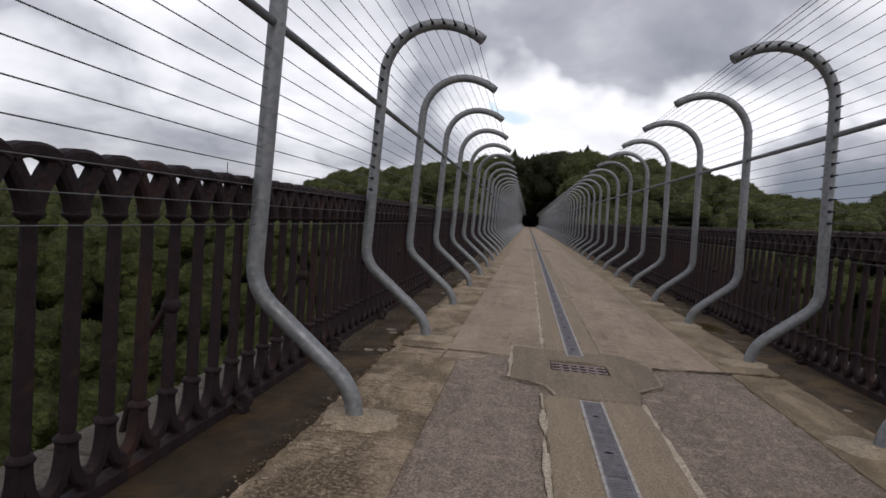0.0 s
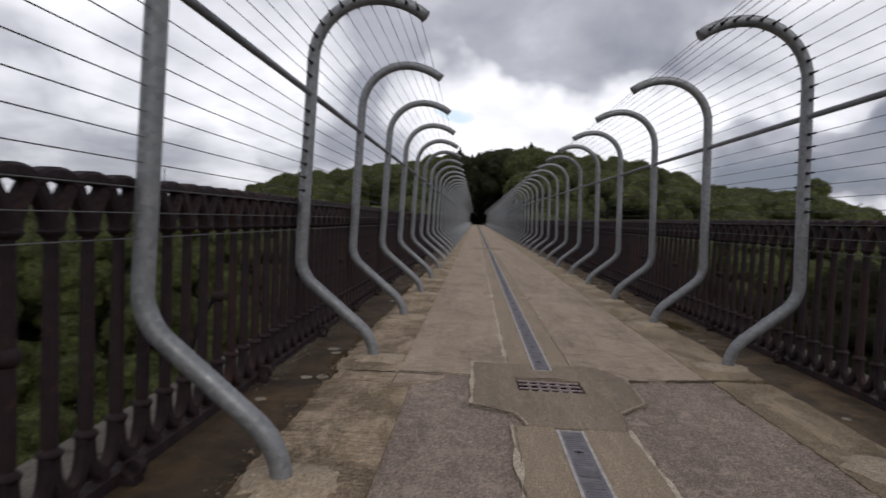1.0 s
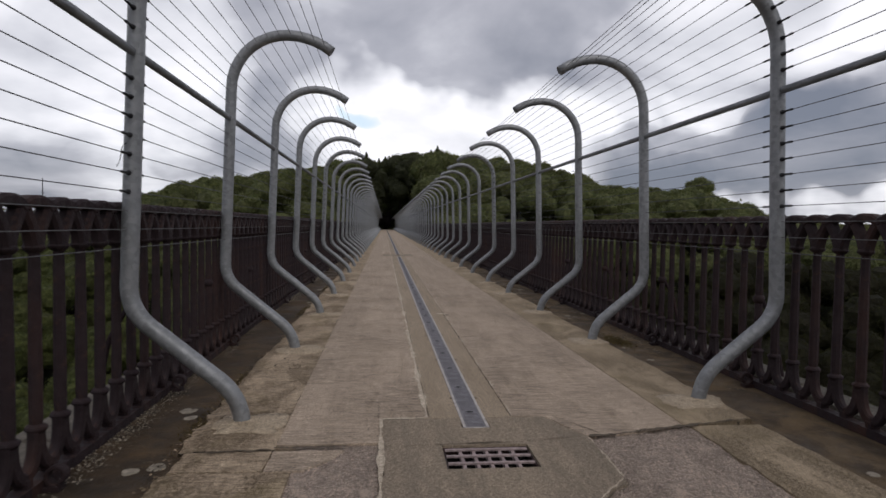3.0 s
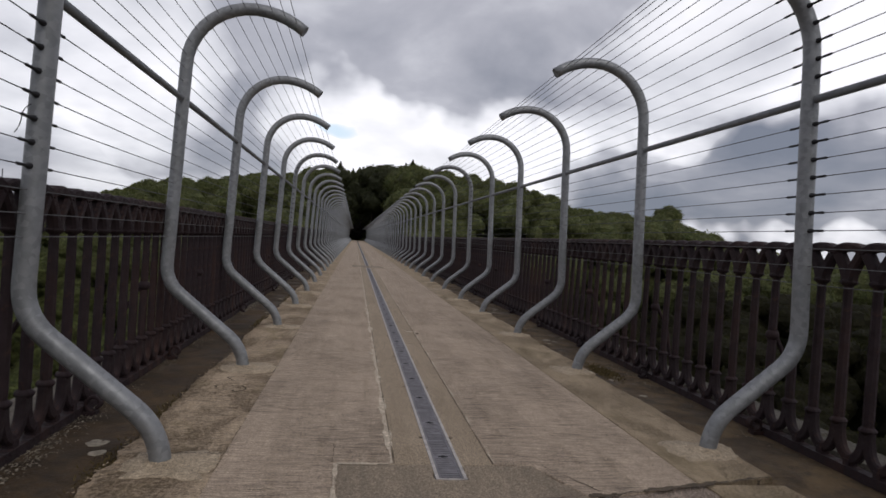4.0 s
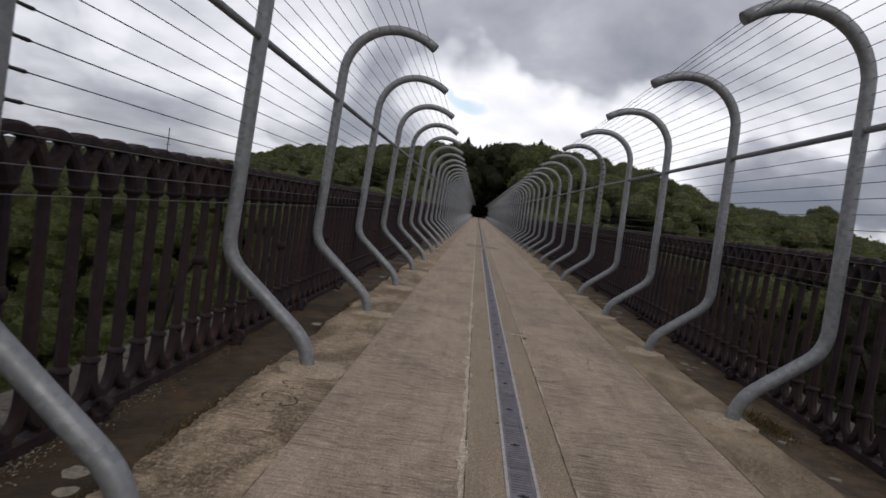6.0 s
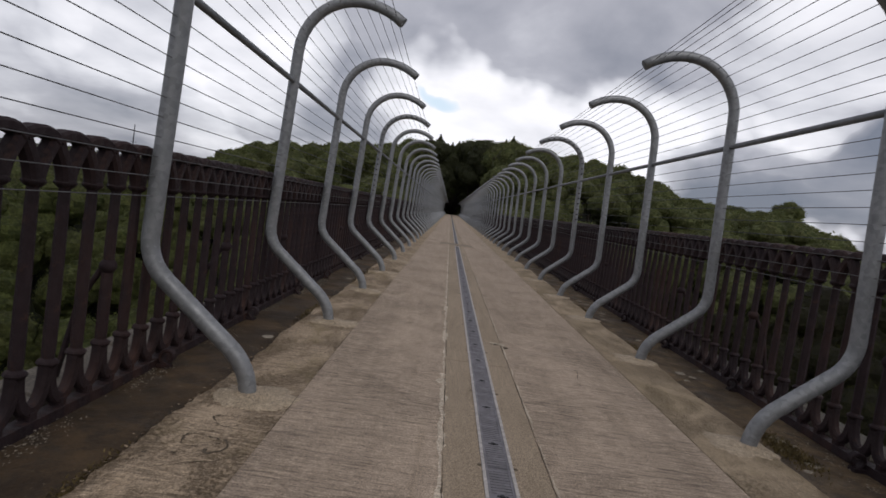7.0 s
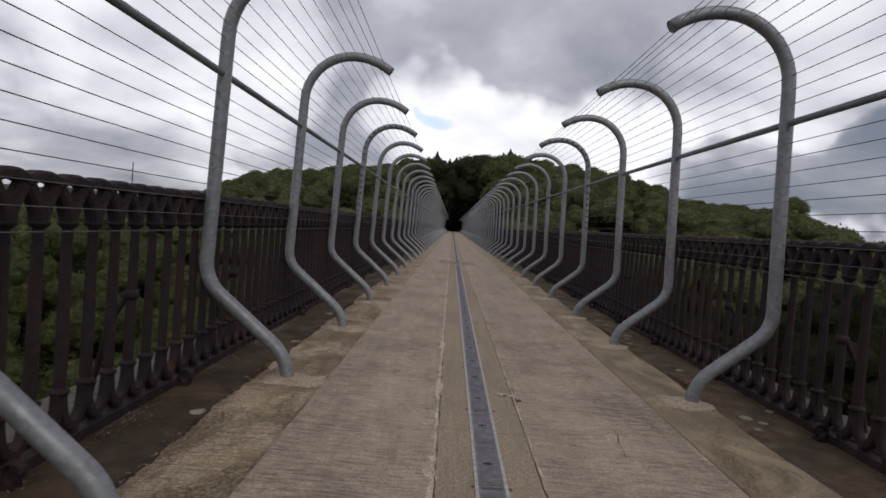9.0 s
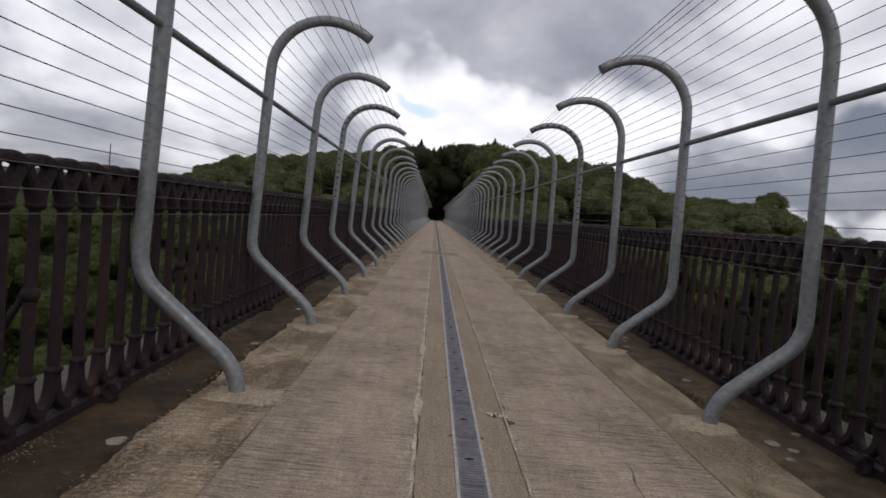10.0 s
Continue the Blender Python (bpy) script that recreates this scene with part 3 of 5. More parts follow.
def pierced_slab(outer, inner, z0, z1, bevel):
    """A flat piece with a hole, its outer edge chamfered."""
    bm = bmesh.new()
    n = len(outer)
    s2 = Shape()
    s2.slab(outer, z0, z1, bevel)
    vs = [bm.verts.new(p) for p in s2.v]
    for f in s2.f[:-1]:
        bm.faces.new([vs[k] for k in f])
    hole = [bm.verts.new((x, y, z1)) for x, y in inner]
    low = [bm.verts.new((x, y, z0)) for x, y in inner]
    edges = []
    for ring in (vs[2 * n:], hole):
        for k in range(len(ring)):
            e = bm.edges.get((ring[k], ring[(k + 1) % len(ring)]))
            edges.append(e or bm.edges.new((ring[k], ring[(k + 1) % len(ring)])))
    bmesh.ops.triangle_fill(bm, edges=edges, use_beauty=True, use_dissolve=False, normal=(0, 0, 1))
    for k in range(len(inner)):
        q = (k + 1) % len(inner)
        bm.faces.new((hole[k], low[k], low[q], hole[q]))
    me = bpy.data.meshes.new("patch")
    bm.to_mesh(me)
    bm.free()
    return me


me = pierced_slab(rough_poly([(-0.60, 4.970), (-0.60, 3.93), (-0.47, 3.91), (-0.37, 3.80), (-0.335, 3.70), (-0.315, 3.61), (0.215, 3.61), (0.235, 3.72), (0.262, 3.90), (0.33, 3.98), (0.452, 4.08),
                             (0.478, 4.645), (0.395, 4.812), (0.325, 4.985), (DR_R + 0.006, 4.98), (DR_R + 0.006, 4.813), (DR_L - 0.006, 4.813), (DR_L - 0.006, 4.978)], 0.022, 0.016, 3.0),
                  [(GX0, GY0), (GX1, GY0), (GX1, GY1), (GX0, GY1)], -0.049, 0.003, 0.004)
me.materials.append(M_PATCH)
child("patch", me, deck, label="smooth concrete patch round the gully")

s = Shape()
s.slab(rough_poly([(-0.62, 22.62), (0.44, 22.62), (0.44, 23.88), (-0.62, 23.88)], 0.03, 0.016, 6.0), -0.049, 0.004, 0.004)
child("patch", s.mesh("patch", M_PATCH), deck, label="smooth concrete patch closing the channel")

# gutters
for sx, nm in ((-1, "gutter_1"), (1, "gutter_2")):
    g = thing(nm, "damp brown silted gutter strip along the parapet", "gutter", kind="structure")
    v, f = [], []
    ys = np.arange(Y_BACK, Y_END + 0.2, 0.1)
    xs = np.linspace(1.40, 2.38, 9)
    for yy in ys:
        for xx in xs:
            v.append((sx * xx, yy, Z_GUT + 0.006 * noise.noise((xx * 5, yy * 2.2, sx * 3.0)) + 0.003 * noise.noise((xx * 17, yy * 15, sx))))
    n = len(xs)
    for i in range(len(ys) - 1):
        for j in range(n - 1):
            q = (i * n + j, i * n + j + 1, (i + 1) * n + j + 1, (i + 1) * n + j)
            f.append(q if sx > 0 else tuple(reversed(q)))
    child("silt", mesh_of("silt", v, f, M_GUTTER if sx < 0 else M_GUTTER_E, True), g)

# coping stones beyond the parapet
for sx in (-1, 1):
    cop = thing("coping", "pale weathered coping stones outside the iron parapet" if sx < 0 else "dark coping stones outside the iron parapet", "coping", kind="structure")
    yy = Y_BACK
    st = [Shape() for _ in range(3)]
    ms = []
    for q in st:
        L = (0.88, 0.92, 0.90)[len(ms)]
        q.slab([(2.12, 0.004), (2.40, 0.004), (2.40, L - 0.006), (2.12, L - 0.006)] if sx > 0 else [(-2.40, 0.004), (-2.12, 0.004), (-2.12, L - 0.006), (-2.40, L - 0.006)], -0.3, 0.035, 0.02)
        ms.append((q.mesh("coping_stone", M_STONE if sx < 0 else M_STONE_E), L))
    while yy < Y_END:
        me, L = rnd.choice(ms)
        child("stone", me, cop, (0, yy, rnd.uniform(-0.008, 0.008)))
        yy += L

# ---- drain channel and its grates ----
channel = thing("drain_channel", "narrow steel-grated drainage channel set in concrete", "drain")
s = Shape()
for y0, y1 in ((Y_BACK, 3.57), (4.815, 22.6), (23.9, Y_END)):
    for xa, xb in ((DR_L - 0.003, DR_L + 0.012), (DR_R - 0.012, DR_R + 0.003)):
        s.box(xa, xb, y0, y1, -0.049, 0.004)
    for yy in (y0, y1 - 0.012):
        s.box(DR_L + 0.0121, DR_R - 0.0121, yy, yy + 0.012, -0.049, 0.002)
child("rim", s.mesh("rim", M_RIM), channel, label="worn pale channel rim")
s = Shape()
gx0, gx1, GL = DR_L + 0.012, DR_R - 0.012, 0.540
for xa, xb in ((gx0, gx0 + 0.012), (gx1 - 0.012, gx1)):
    s.box(xa, xb, 0.002, GL - 0.002, -0.02, -0.001)
ns = 22
for i in range(ns):
    a = 0.004 + (GL - 0.008) * i / (ns - 1)
    if abs(i - (ns - 1) / 2) < 1:
        continue
    s.box(gx0 + 0.0121, gx1 - 0.0121, a - 0.0075, a + 0.0075, -0.018, -0.003)
s.box(gx0 + 0.0121, gx1 - 0.0121, GL / 2 - 0.022, GL / 2 + 0.022, -0.018, -0.002)
grate_me = s.mesh("grate", M_GRATE)
s = Shape()
s.lathe([(0.012, 0), (0.012, 0.004), (0.007, 0.006)], 8, ((gx0 + gx1) / 2, GL / 2, -0.002))
s.box((gx0 + gx1) / 2 - 0.024, (gx0 + gx1) / 2 + 0.024, GL / 2 - 0.006, GL / 2 + 0.006, -0.002, 0.0005)
lock_me = s.mesh("lock", M_CLAMP)
s = Shape()
s.lathe([(0.012, 0), (0.010, 0.003), (0.005, 0.004)], 7, (0, 0, 0.0))
ear_me = s.mesh("ear", M_CRACK)
yy = 6.99 - 0.54 * 4
i = 0
while yy + GL < Y_END:
    if 22.1 < yy < 23.85:
        yy += GL
        continue
    gr = child("grate", grate_me, channel, (0, yy, 0))
    child("lock", lock_me, gr, (0, 0, 0), "dark locking bar")
    if i % 2 == 1 and yy < 60:
        child("ear", ear_me, channel, (DR_L - 0.012, yy, 0.0))
        child("ear", ear_me, channel, (DR_R + 0.012, yy, 0.0))
    yy += GL
    i += 1
yy = 3.57 - 0.014 - GL
while yy > Y_BACK:
    gr = child("grate", grate_me, channel, (0, yy, 0))
    child("lock", lock_me, gr, (0, 0, 0), "dark locking bar")
    yy -= GL

# ---- gully grate ----
gully = thing("gully_grate", "rusty cast iron gully grate sunk in the concrete patch", "drain grate")
s = Shape()
s.box(GX0, GX1, GY0, GY1, -0.36, -0.35)
s.box(GX0 + 0.001, GX0 + 0.006, GY0 + 0.001, GY1 - 0.001, -0.35, -0.046)
s.box(GX1 - 0.006, GX1 - 0.001, GY0 + 0.001, GY1 - 0.001, -0.35, -0.046)
s.box(GX0 + 0.006, GX1 - 0.006, GY0 + 0.001, GY0 + 0.006, -0.35, -0.046)
s.box(GX0 + 0.006, GX1 - 0.006, GY1 - 0.006, GY1 - 0.001, -0.35, -0.046)
child("sump", s.mesh("sump", M_PIT_SHADE), gully, label="sump under the bars, its darkness painted near-black")
s = Shape()
for xa, xb, ya, yb in ((GX0 + 0.002, GX0 + 0.0115, GY0 + 0.002, GY1 - 0.002), (GX1 - 0.0115, GX1 - 0.002, GY0 + 0.002, GY1 - 0.002), (GX0 + 0.0116, GX1 - 0.0116, GY0 + 0.002, GY0 + 0.0115), (GX0 + 0.0116, GX1 - 0.0116, GY1 - 0.0115, GY1 - 0.002)):
    s.box(xa, xb, ya, yb, -0.045, -0.010)
child("frame", s.mesh("frame", M_IRON), gully)
s = Shape()
s.box(GX0 + 0.012, GX1 - 0.012, -0.0095, 0.0095, -0.009, -0.001)
long_me = s.mesh("bar", M_GULLY)
for yy in (GY0 + 0.078, GY0 + 0.165, GY0 + 0.245):
    child("bar", long_me, gully, (0, yy, 0))
s = Shape()
s.box(-0.008, 0.008, GY0 + 0.012, GY1 - 0.012, -0.030, -0.0092)
cross_me = s.mesh("cross_bar", M_GULLY)
for j in range(1, 6):
    child("cross_bar", cross_me, gully, (GX0 + 0.022 + (GX1 - GX0 - 0.044) * j / 6, 0, 0))

# ---- fence of curved posts, rails and wires ----
Y0L, Y0R, STEP = 2.883, 3.016, 2.030
OFF_L = {0: -0.103, 1: 0.046, 2: -0.049, 3: -0.028, 4: -0.044, 5: -0.017, 6: 0.0}
OFF_R = {0: 0.27, 1: 0.200, 2: 0.138, 3: 0.054, 4: 0.030, 5: -0.071, 6: -0.03}
K0, K1 = -5, 67
TUBE = 0.045


def post_path(out):
    """The bent tube in its plane; out widens the upright and the hook."""
    low = rounded([(1.375, -0.03), (1.402, 0.155), (1.937 + out, 0.592 + 0.8 * out), (1.885 + out, 2.205)], (0.33, 0.28), 10)
    arc = []
    R, R2 = 0.470, 0.60
    for j in range(1, 10):
        a = math.pi / 2 * j / 9
        arc.append(Vector((1.415 + out + R * math.cos(a), 2.215 + R * math.sin(a))))
    for j in range(1, 6):
        a = math.pi / 2 + radians(37.5) * j / 5
        arc.append(Vector((1.415 + out + R2 * math.cos(a), 2.085 + R2 * math.sin(a))))
    return low + arc


def along(path):
    d = [0.0]
    for a, b in zip(path, path[1:]):
        d.append(d[-1] + (b - a).length)
    return d


def at_length(path, d, L):
    for i in range(len(d) - 1):
        if d[i + 1] >= L:
            return path[i].lerp(path[i + 1], (L - d[i]) / (d[i + 1] - d[i]))
    return path[-1]


RAIL_Z = 1.968


def wire_places(path):
    """Where the wires pass through a post: ten below the rail, the rest up to the tip of the hook."""
    d = along(path)
    start = next(q for p, q in zip(path, d) if p.y > 0.8)
    zero = start - at_length(path, d, start).y
    out = [at_length(path, d, zero + 0.950 + 0.098 * i) for i in range(10)]
    L = zero + 2.092
    while L < d[-1] - 0.03:
        out.append(at_length(path, d, L))
        L += 0.0985
    return out


# one clamp: ferrule and stud at one side of a post
s = Shape()
s.sweep([(0, 0.040, 0), (0, 0.062, 0), (0, 0.072, 0), (0, 0.135, 0), (0, 0.150, 0)], circle(1.0, 7), caps=False)
rr = [0.015, 0.012, 0.006, 0.0075, 0.003]
s.v = [(x * rr[i // 7], y, z * rr[i // 7]) for i, (x, y, z) in enumerate(s.v)]
clamp_me = s.mesh("wire_clamp", M_CLAMP, True)

for sx, y0, out in ((-1, Y0L, 0.033), (1, Y0R, -0.048)):
    PATH2 = post_path(out)
    WIRES = wire_places(PATH2)
    RAIL_X = 1.885 + out + (1.937 - 1.885) * (2.205 - RAIL_Z) / (2.205 - 0.592)
    fence = thing("safety_fence", "galvanised safety fence of inward-curved tube posts strung with wires", "fence", "fences along the deck", at=(X_FENCE, 0, 0))
    s = Shape()
    s.sweep([(sx * p.x, 0, p.y) for p in PATH2], circle(TUBE, 16), up=(0, 1, 0))
    post_me = s.mesh("post", M_GALV, True)
    s = Shape()
    s.sweep([(sx * RAIL_X, 0, RAIL_Z), (sx * RAIL_X, 1, RAIL_Z)], circle(0.0225, 12))
    rail_me = s.mesh("rail", M_RAIL, True)
    pads = []
    for seed in (2.0, 5.0, 8.0, 11.0):
        s, pad = Shape(), []
        for j in range(64):
            a = 2 * math.pi * j / 64
            c, q = math.cos(a), math.sin(a)
            r = 1 + 0.30 * noise.noise((c * 1.6, q * 1.6, sx * seed)) + 0.20 * noise.noise((c * 4, q * 4, sx * seed)) + 0.10 * noise.noise((c * 11, q * 11, seed))
            pad.append((sx * 1.33 + 0.20 * r * math.copysign(abs(c) ** 0.75, c), 0.165 * r * math.copysign(abs(q) ** 0.75, q)))
        n = len(pad)
        s.add([(sx * 1.375 + (x - sx * 1.375) * m, y * m, z) for m, z in ((1.0, -0.006), (0.97, 0.0018), (0.55, 0.006), (0.38, 0.012), (0.29, 0.024)) for x, y in pad],
              [(r * n + i, r * n + (i + 1) % n, (r + 1) * n + (i + 1) % n, (r + 1) * n + i) for r in range(4) for i in range(n)] + [tuple(range(4 * n, 5 * n))])
        pads.append(s.mesh("mortar_pad", M_APRON, True))
    for k in range(K0, K1 + 1):
        off = OFF_L if sx < 0 else OFF_R
        yk, yn = y0 + STEP * k + off.get(k, 0.0), y0 + STEP * (k + 1) + off.get(k + 1, 0.0)
        post = child("post", post_me, fence, (0, yk, 0))
        child("mortar_pad", pads[(k * 3) % 4], post, (0, 0, 0), "pale mortar pad")
        if k < K1:
            rail = child("rail", rail_me, fence, (0, yk + TUBE + 0.004, 0), "darker straight tube rail")
            rail.scale = (1, yn - yk - 2 * TUBE - 0.012, 1)
        if k % 5 == 1 and -5 < k < 9:
            for w in WIRES[3:]:
                for e in (1, -1):
                    c = child("wire_clamp", clamp_me, post, (sx * w.x, 0, w.y), "dark swaged wire end")
                    c.scale = (1, e, 1)
    for w in WIRES:
        s = Shape()
        s.sweep([(sx * w.x, Y_BACK, w.y), (sx * w.x, 30, w.y), (sx * w.x, y0 + STEP * K1, w.y)], circle(0.0026, 6))
        child("wire", s.mesh("wire", M_WIRE, True), fence, label="thin taut steel wire")

s = Shape()
s.sweep(bezier((-1.955, 4.90, 1.50), (-1.99, 4.86, 1.47), (-1.94, 4.83, 1.42), (-1.985, 4.84, 1.37), 10), circle(0.0022, 5))
tagged(new("loose_wire", s.mesh("loose_wire", M_CLAMP)), "short loose end of wire curling off a fence post", "wire").location = (X_FENCE, 0.02, 0)

# ---- cast iron parapets ----
PITCH = 0.1875


def baluster(seg=6, sides=8, fine=True):
    s = Shape()
    b, t = 0.235, 1.005
    if fine:
        s.lathe([(0.024, b), (0.0275, b + 0.05), (0.0275, b + 0.25), (0.024, t - 0.1), (0.0225, t)], sides)
        for z in (b, t):
            s.lathe([(0.026, -0.022), (0.040, -0.009), (0.044, 0.0), (0.040, 0.009), (0.026, 0.020)], 10, (0, 0, z))
    else:
        s.lathe([(0.027, b), (0.024, t)], 4)
    ring = bar_ring(0.032, 0.058) if fine else [(0.016, 0.028), (-0.016, 0.028), (-0.016, -0.028), (0.016, -0.028)]
    up = (1, 0, 0)
    for e in (-1, 1):
        s.sweep(bezier((0, e * 0.008, t), (0, e * 0.016, 1.075), (0, e * 0.046, 1.110), (0, e * 0.084, 1.172), seg), bar_ring(0.058, 0.058) if fine else ring, up)
        s.sweep(bezier((0, e * 0.010, b), (0, e * 0.010, 0.120), (0, e * 0.040, 0.060), (0, e * 0.0937, 0.052), seg + 2), bar_ring(0.056, 0.044) if fine else ring, up)
        s.box(-0.026, 0.026, e * 0.0735 if e > 0 else -0.0936, 0.0936 if e > 0 else e * 0.0735, -0.030, 0.052)
    s.sweep(bezier((0, -0.0937, 1.170), (0, -0.055, 1.212), (0, 0.055, 1.212), (0, 0.0937, 1.170), seg + 2), bar_ring(0.048, 0.070) if fine else ring, up)
    s.box(-0.034, 0.034, -0.0937, 0.0937, -0.034, 0.016)
    s.v = [(x, y, z * 0.974) for x, y, z in s.v]
    return s


def fused(shape, name, mat):
    """One skin out of a shape's overlapping pieces."""
    a = new("blank", shape.mesh(name, mat))
    cut = Shape()
    cut.box(-0.033, 0.033, -0.0935, 0.0935, -0.033, 0.015)
    b = new("blank", cut.mesh("blank", mat))
    mod = a.modifiers.new("join", "BOOLEAN")
    mod.operation, mod.solver, mod.use_self, mod.object = "UNION", "EXACT", True, b
    dg = bpy.context.evaluated_depsgraph_get()
    me = bpy.data.meshes.new_from_object(a.evaluated_get(dg))
    me.name = name
    for o in (a, b):
        bpy.data.objects.remove(o)
    return me


near_me = fused(baluster(), "baluster", M_IRON)
far_shape = baluster(2, 4, False)
s = Shape()
s.lathe([(0.027, -0.03), (0.038, -0.012), (0.040, 0.0), (0.038, 0.012), (0.027, 0.03)], 10, (0, 0, 0.60))
boss_me = s.mesh("boss", M_IRON, True)


def bracket_shape(sx):
    """The curled foot that holds a panel joint on the deck side."""
    s = Shape()
    pts = []
    for j in range(15):
        a = radians(-60 + 330 * j / 14)
        r = 0.030 + 0.022 * j / 14
        pts.append((-sx * (0.085 + r * math.cos(a) * 0.9), 0.0, 0.030 + r * math.sin(a) * 0.9))
    s.sweep(pts, bar_ring(0.018, 0.045), (0, 1, 0))
    s.box(-sx * 0.10 if sx > 0 else 0.02, -0.02 if sx > 0 else 0.10, -0.03, 0.03, -0.034, -0.012)
    return s


for sx, ph in ((-1, 2.0), (1, 4.735)):
    par = thing("iron_parapet", "dark rust-brown cast iron balustrade with interlaced arched top", "parapet", "parapets along the deck", at=(X_FENCE, 0, 0))
    bracket_me = bracket_shape(sx).mesh("bracket", M_IRON)
    s = Shape()
    s.sweep([(sx * 0.02, 0, 0.60), (sx * 0.12, 0, 0.42), (sx * 0.20, 0, 0.02)], bar_ring(0.022, 0.03), (0, 1, 0))
    brace_me = s.mesh("brace", M_IRON)
    first = int((ph - Y_BACK) / PITCH)
    verts, faces = [], []
    i = -first
    while ph + i * PITCH < Y_END:
        yy = ph + i * PITCH
        if -2.0 < yy < 52.0:
            ob = child("baluster", near_me, par, (sx * X_PAR, yy, 0.0))
        else:
            k = len(verts)
            verts += [(sx * X_PAR + x, yy + y, z) for x, y, z in far_shape.v]
            faces += [tuple(q + k for q in f) for f in far_shape.f]
        if (i - (4 if sx < 0 else 5)) % 8 == 0 and yy < 60:
            child("bracket", bracket_me, par, (sx * X_PAR, yy, 0), "curled iron foot")
        if (i - (1 if sx < 0 else 5)) % 8 == 0 and yy < 60:
            child("boss", boss_me, par, (sx * X_PAR, yy, 0))
            child("brace", brace_me, par, (sx * X_PAR, yy, 0))
        i += 1
    tagged(child("far_balusters", mesh_of("far_balusters", verts, faces, M_IRON), par), kind="stuff")

s = Shape()
s.lathe([(0.008, 1.19), (0.006, 1.250), (0.010, 1.256), (0.012, 1.266), (0.008, 1.276), (0.003, 1.279)], 8)
tagged(new("parapet_bolt", s.mesh("parapet_bolt", M_IRON)), "small dark iron bolt standing on the parapet top", "bolt").location = (X_PAR, 4.49, 0)

# ---- stains, lichen, cracks and litter on the deck ----
def blob(x, y, z, r, seed, mat, parent, name, label="", flat=1.0, thick=0.004):
    s = Shape()
    n = 14
    ring = []
    for j in range(n):
        a = 2 * math.pi * j / n
        q = r * (1 + 0.45 * noise.noise((math.cos(a) * 1.3, math.sin(a) * 1.3, seed)))
        ring.append((x + q * flat * math.cos(a), y + q * math.sin(a)))
    s.slab(ring, z - 0.01, z + thick, 0.003)
    return child(name, s.mesh(name, mat), parent, label=label)


litter = thing("lichen_patches", "pale round lichen spots on the silted gutters", "lichen", kind="stuff")
for i, (x, y, r) in enumerate(((-1.663, 8.27, 0.045), (-1.755, 5.30, 0.05), (-1.697, 5.17, 0.04), (-1.624, 4.46, 0.045), (-1.724, 4.42, 0.04), (-1.66, 10.3, 0.035),
                               (1.73, 9.04, 0.045), (1.80, 8.95, 0.03), (1.69, 8.80, 0.025), (2.00, 9.25, 0.03), (1.745, 7.53, 0.06), (1.70, 7.36, 0.035), (1.82, 7.45, 0.028), (1.75, 7.16, 0.04), (1.66, 7.05, 0.025), (1.83, 12.13, 0.045), (1.75, 13.19, 0.045), (1.77, 11.9, 0.03), (1.67, 4.17, 0.03), (1.685, 6.54, 0.03),
                               (1.8, 10.4, 0.04), (1.7, 11.6, 0.035), (1.78, 12.9, 0.04), (-1.7, 12.0, 0.04), (-1.62, 3.4, 0.04), (-1.85, 3.9, 0.03))):
    blob(x, y, Z_GUT, r, i * 1.7, M_PALE, litter, "lichen")


def ribbon(points, w, seed, z, base=0.4):
    """A thin irregular strip along points, lying on the deck."""
    s = Shape()
    n = len(points)
    top = []
    for i, (x, y) in enumerate(points):
        a, b = Vector(points[max(i - 1, 0)]), Vector(points[min(i + 1, n - 1)])
        d = (b - a).normalized()
        nrm = Vector((-d.y, d.x))
        h = max(0.0004, w * (base + 0.8 * noise.noise((x * 5, y * 5, seed)) + 0.5 * noise.noise((x * 37, y * 37, seed))))
        top += [(x + nrm.x * h, y + nrm.y * h, z), (x - nrm.x * h, y - nrm.y * h, z)]
    s.add(top, [(2 * i, 2 * i + 1, 2 * i + 3, 2 * i + 2) for i in range(n - 1)])
    s.f = [tuple(reversed(f)) for f in s.f]
    return s


def wander(x0, y0, x1, y1, amp, n, seed):
    out = []
    for i in range(n + 1):
        t = i / n
        out.append((x0 + (x1 - x0) * t + amp * noise.noise((t * n * 0.3, seed, 1.0)), y0 + (y1 - y0) * t + amp * noise.noise((t * n * 0.3, seed, 8.0))))
    return out


# a smear of spilt mortar along the plinth
s = ribbon(wander(PL_L - 0.012, 5.0, PL_L - 0.012, 45.0, 0.014, 900, 2.0), 0.026, 4.0, 0.0030, 0.42)
child("mortar_smear", s.mesh("mortar_smear", M_PAD), deck, label="pale mortar spilt along the plinth")
s = ribbon(wander(PL_R + 0.012, 5.0, PL_R + 0.012, 40.0, 0.012, 800, 12.0), 0.016, 14.0, 0.0030, 0.12)
child("mortar_smear", s.mesh("mortar_smear", M_PAD), deck, label="pale mortar spilt along the plinth")
s = ribbon(wander(-0.39, Y_BACK, -0.39, 3.6, 0.012, 150, 6.0), 0.03, 5.0, 0.0035)
child("mortar_smear", s.mesh("mortar_smear", M_PAD), deck, label="pale mortar spilt along the plinth")
s = ribbon(wander(-0.604, 3.93, -0.604, 4.975, 0.008, 34, 9.0), 0.020, 5.5, 0.0055)
child("mortar_smear", s.mesh("mortar_smear", M_PAD), deck)
s = ribbon(wander(0.235, Y_BACK, 0.235, 3.62, 0.012, 150, 16.0), 0.024, 5.0, 0.0035)
child("mortar_smear", s.mesh("mortar_smear", M_PAD), deck)
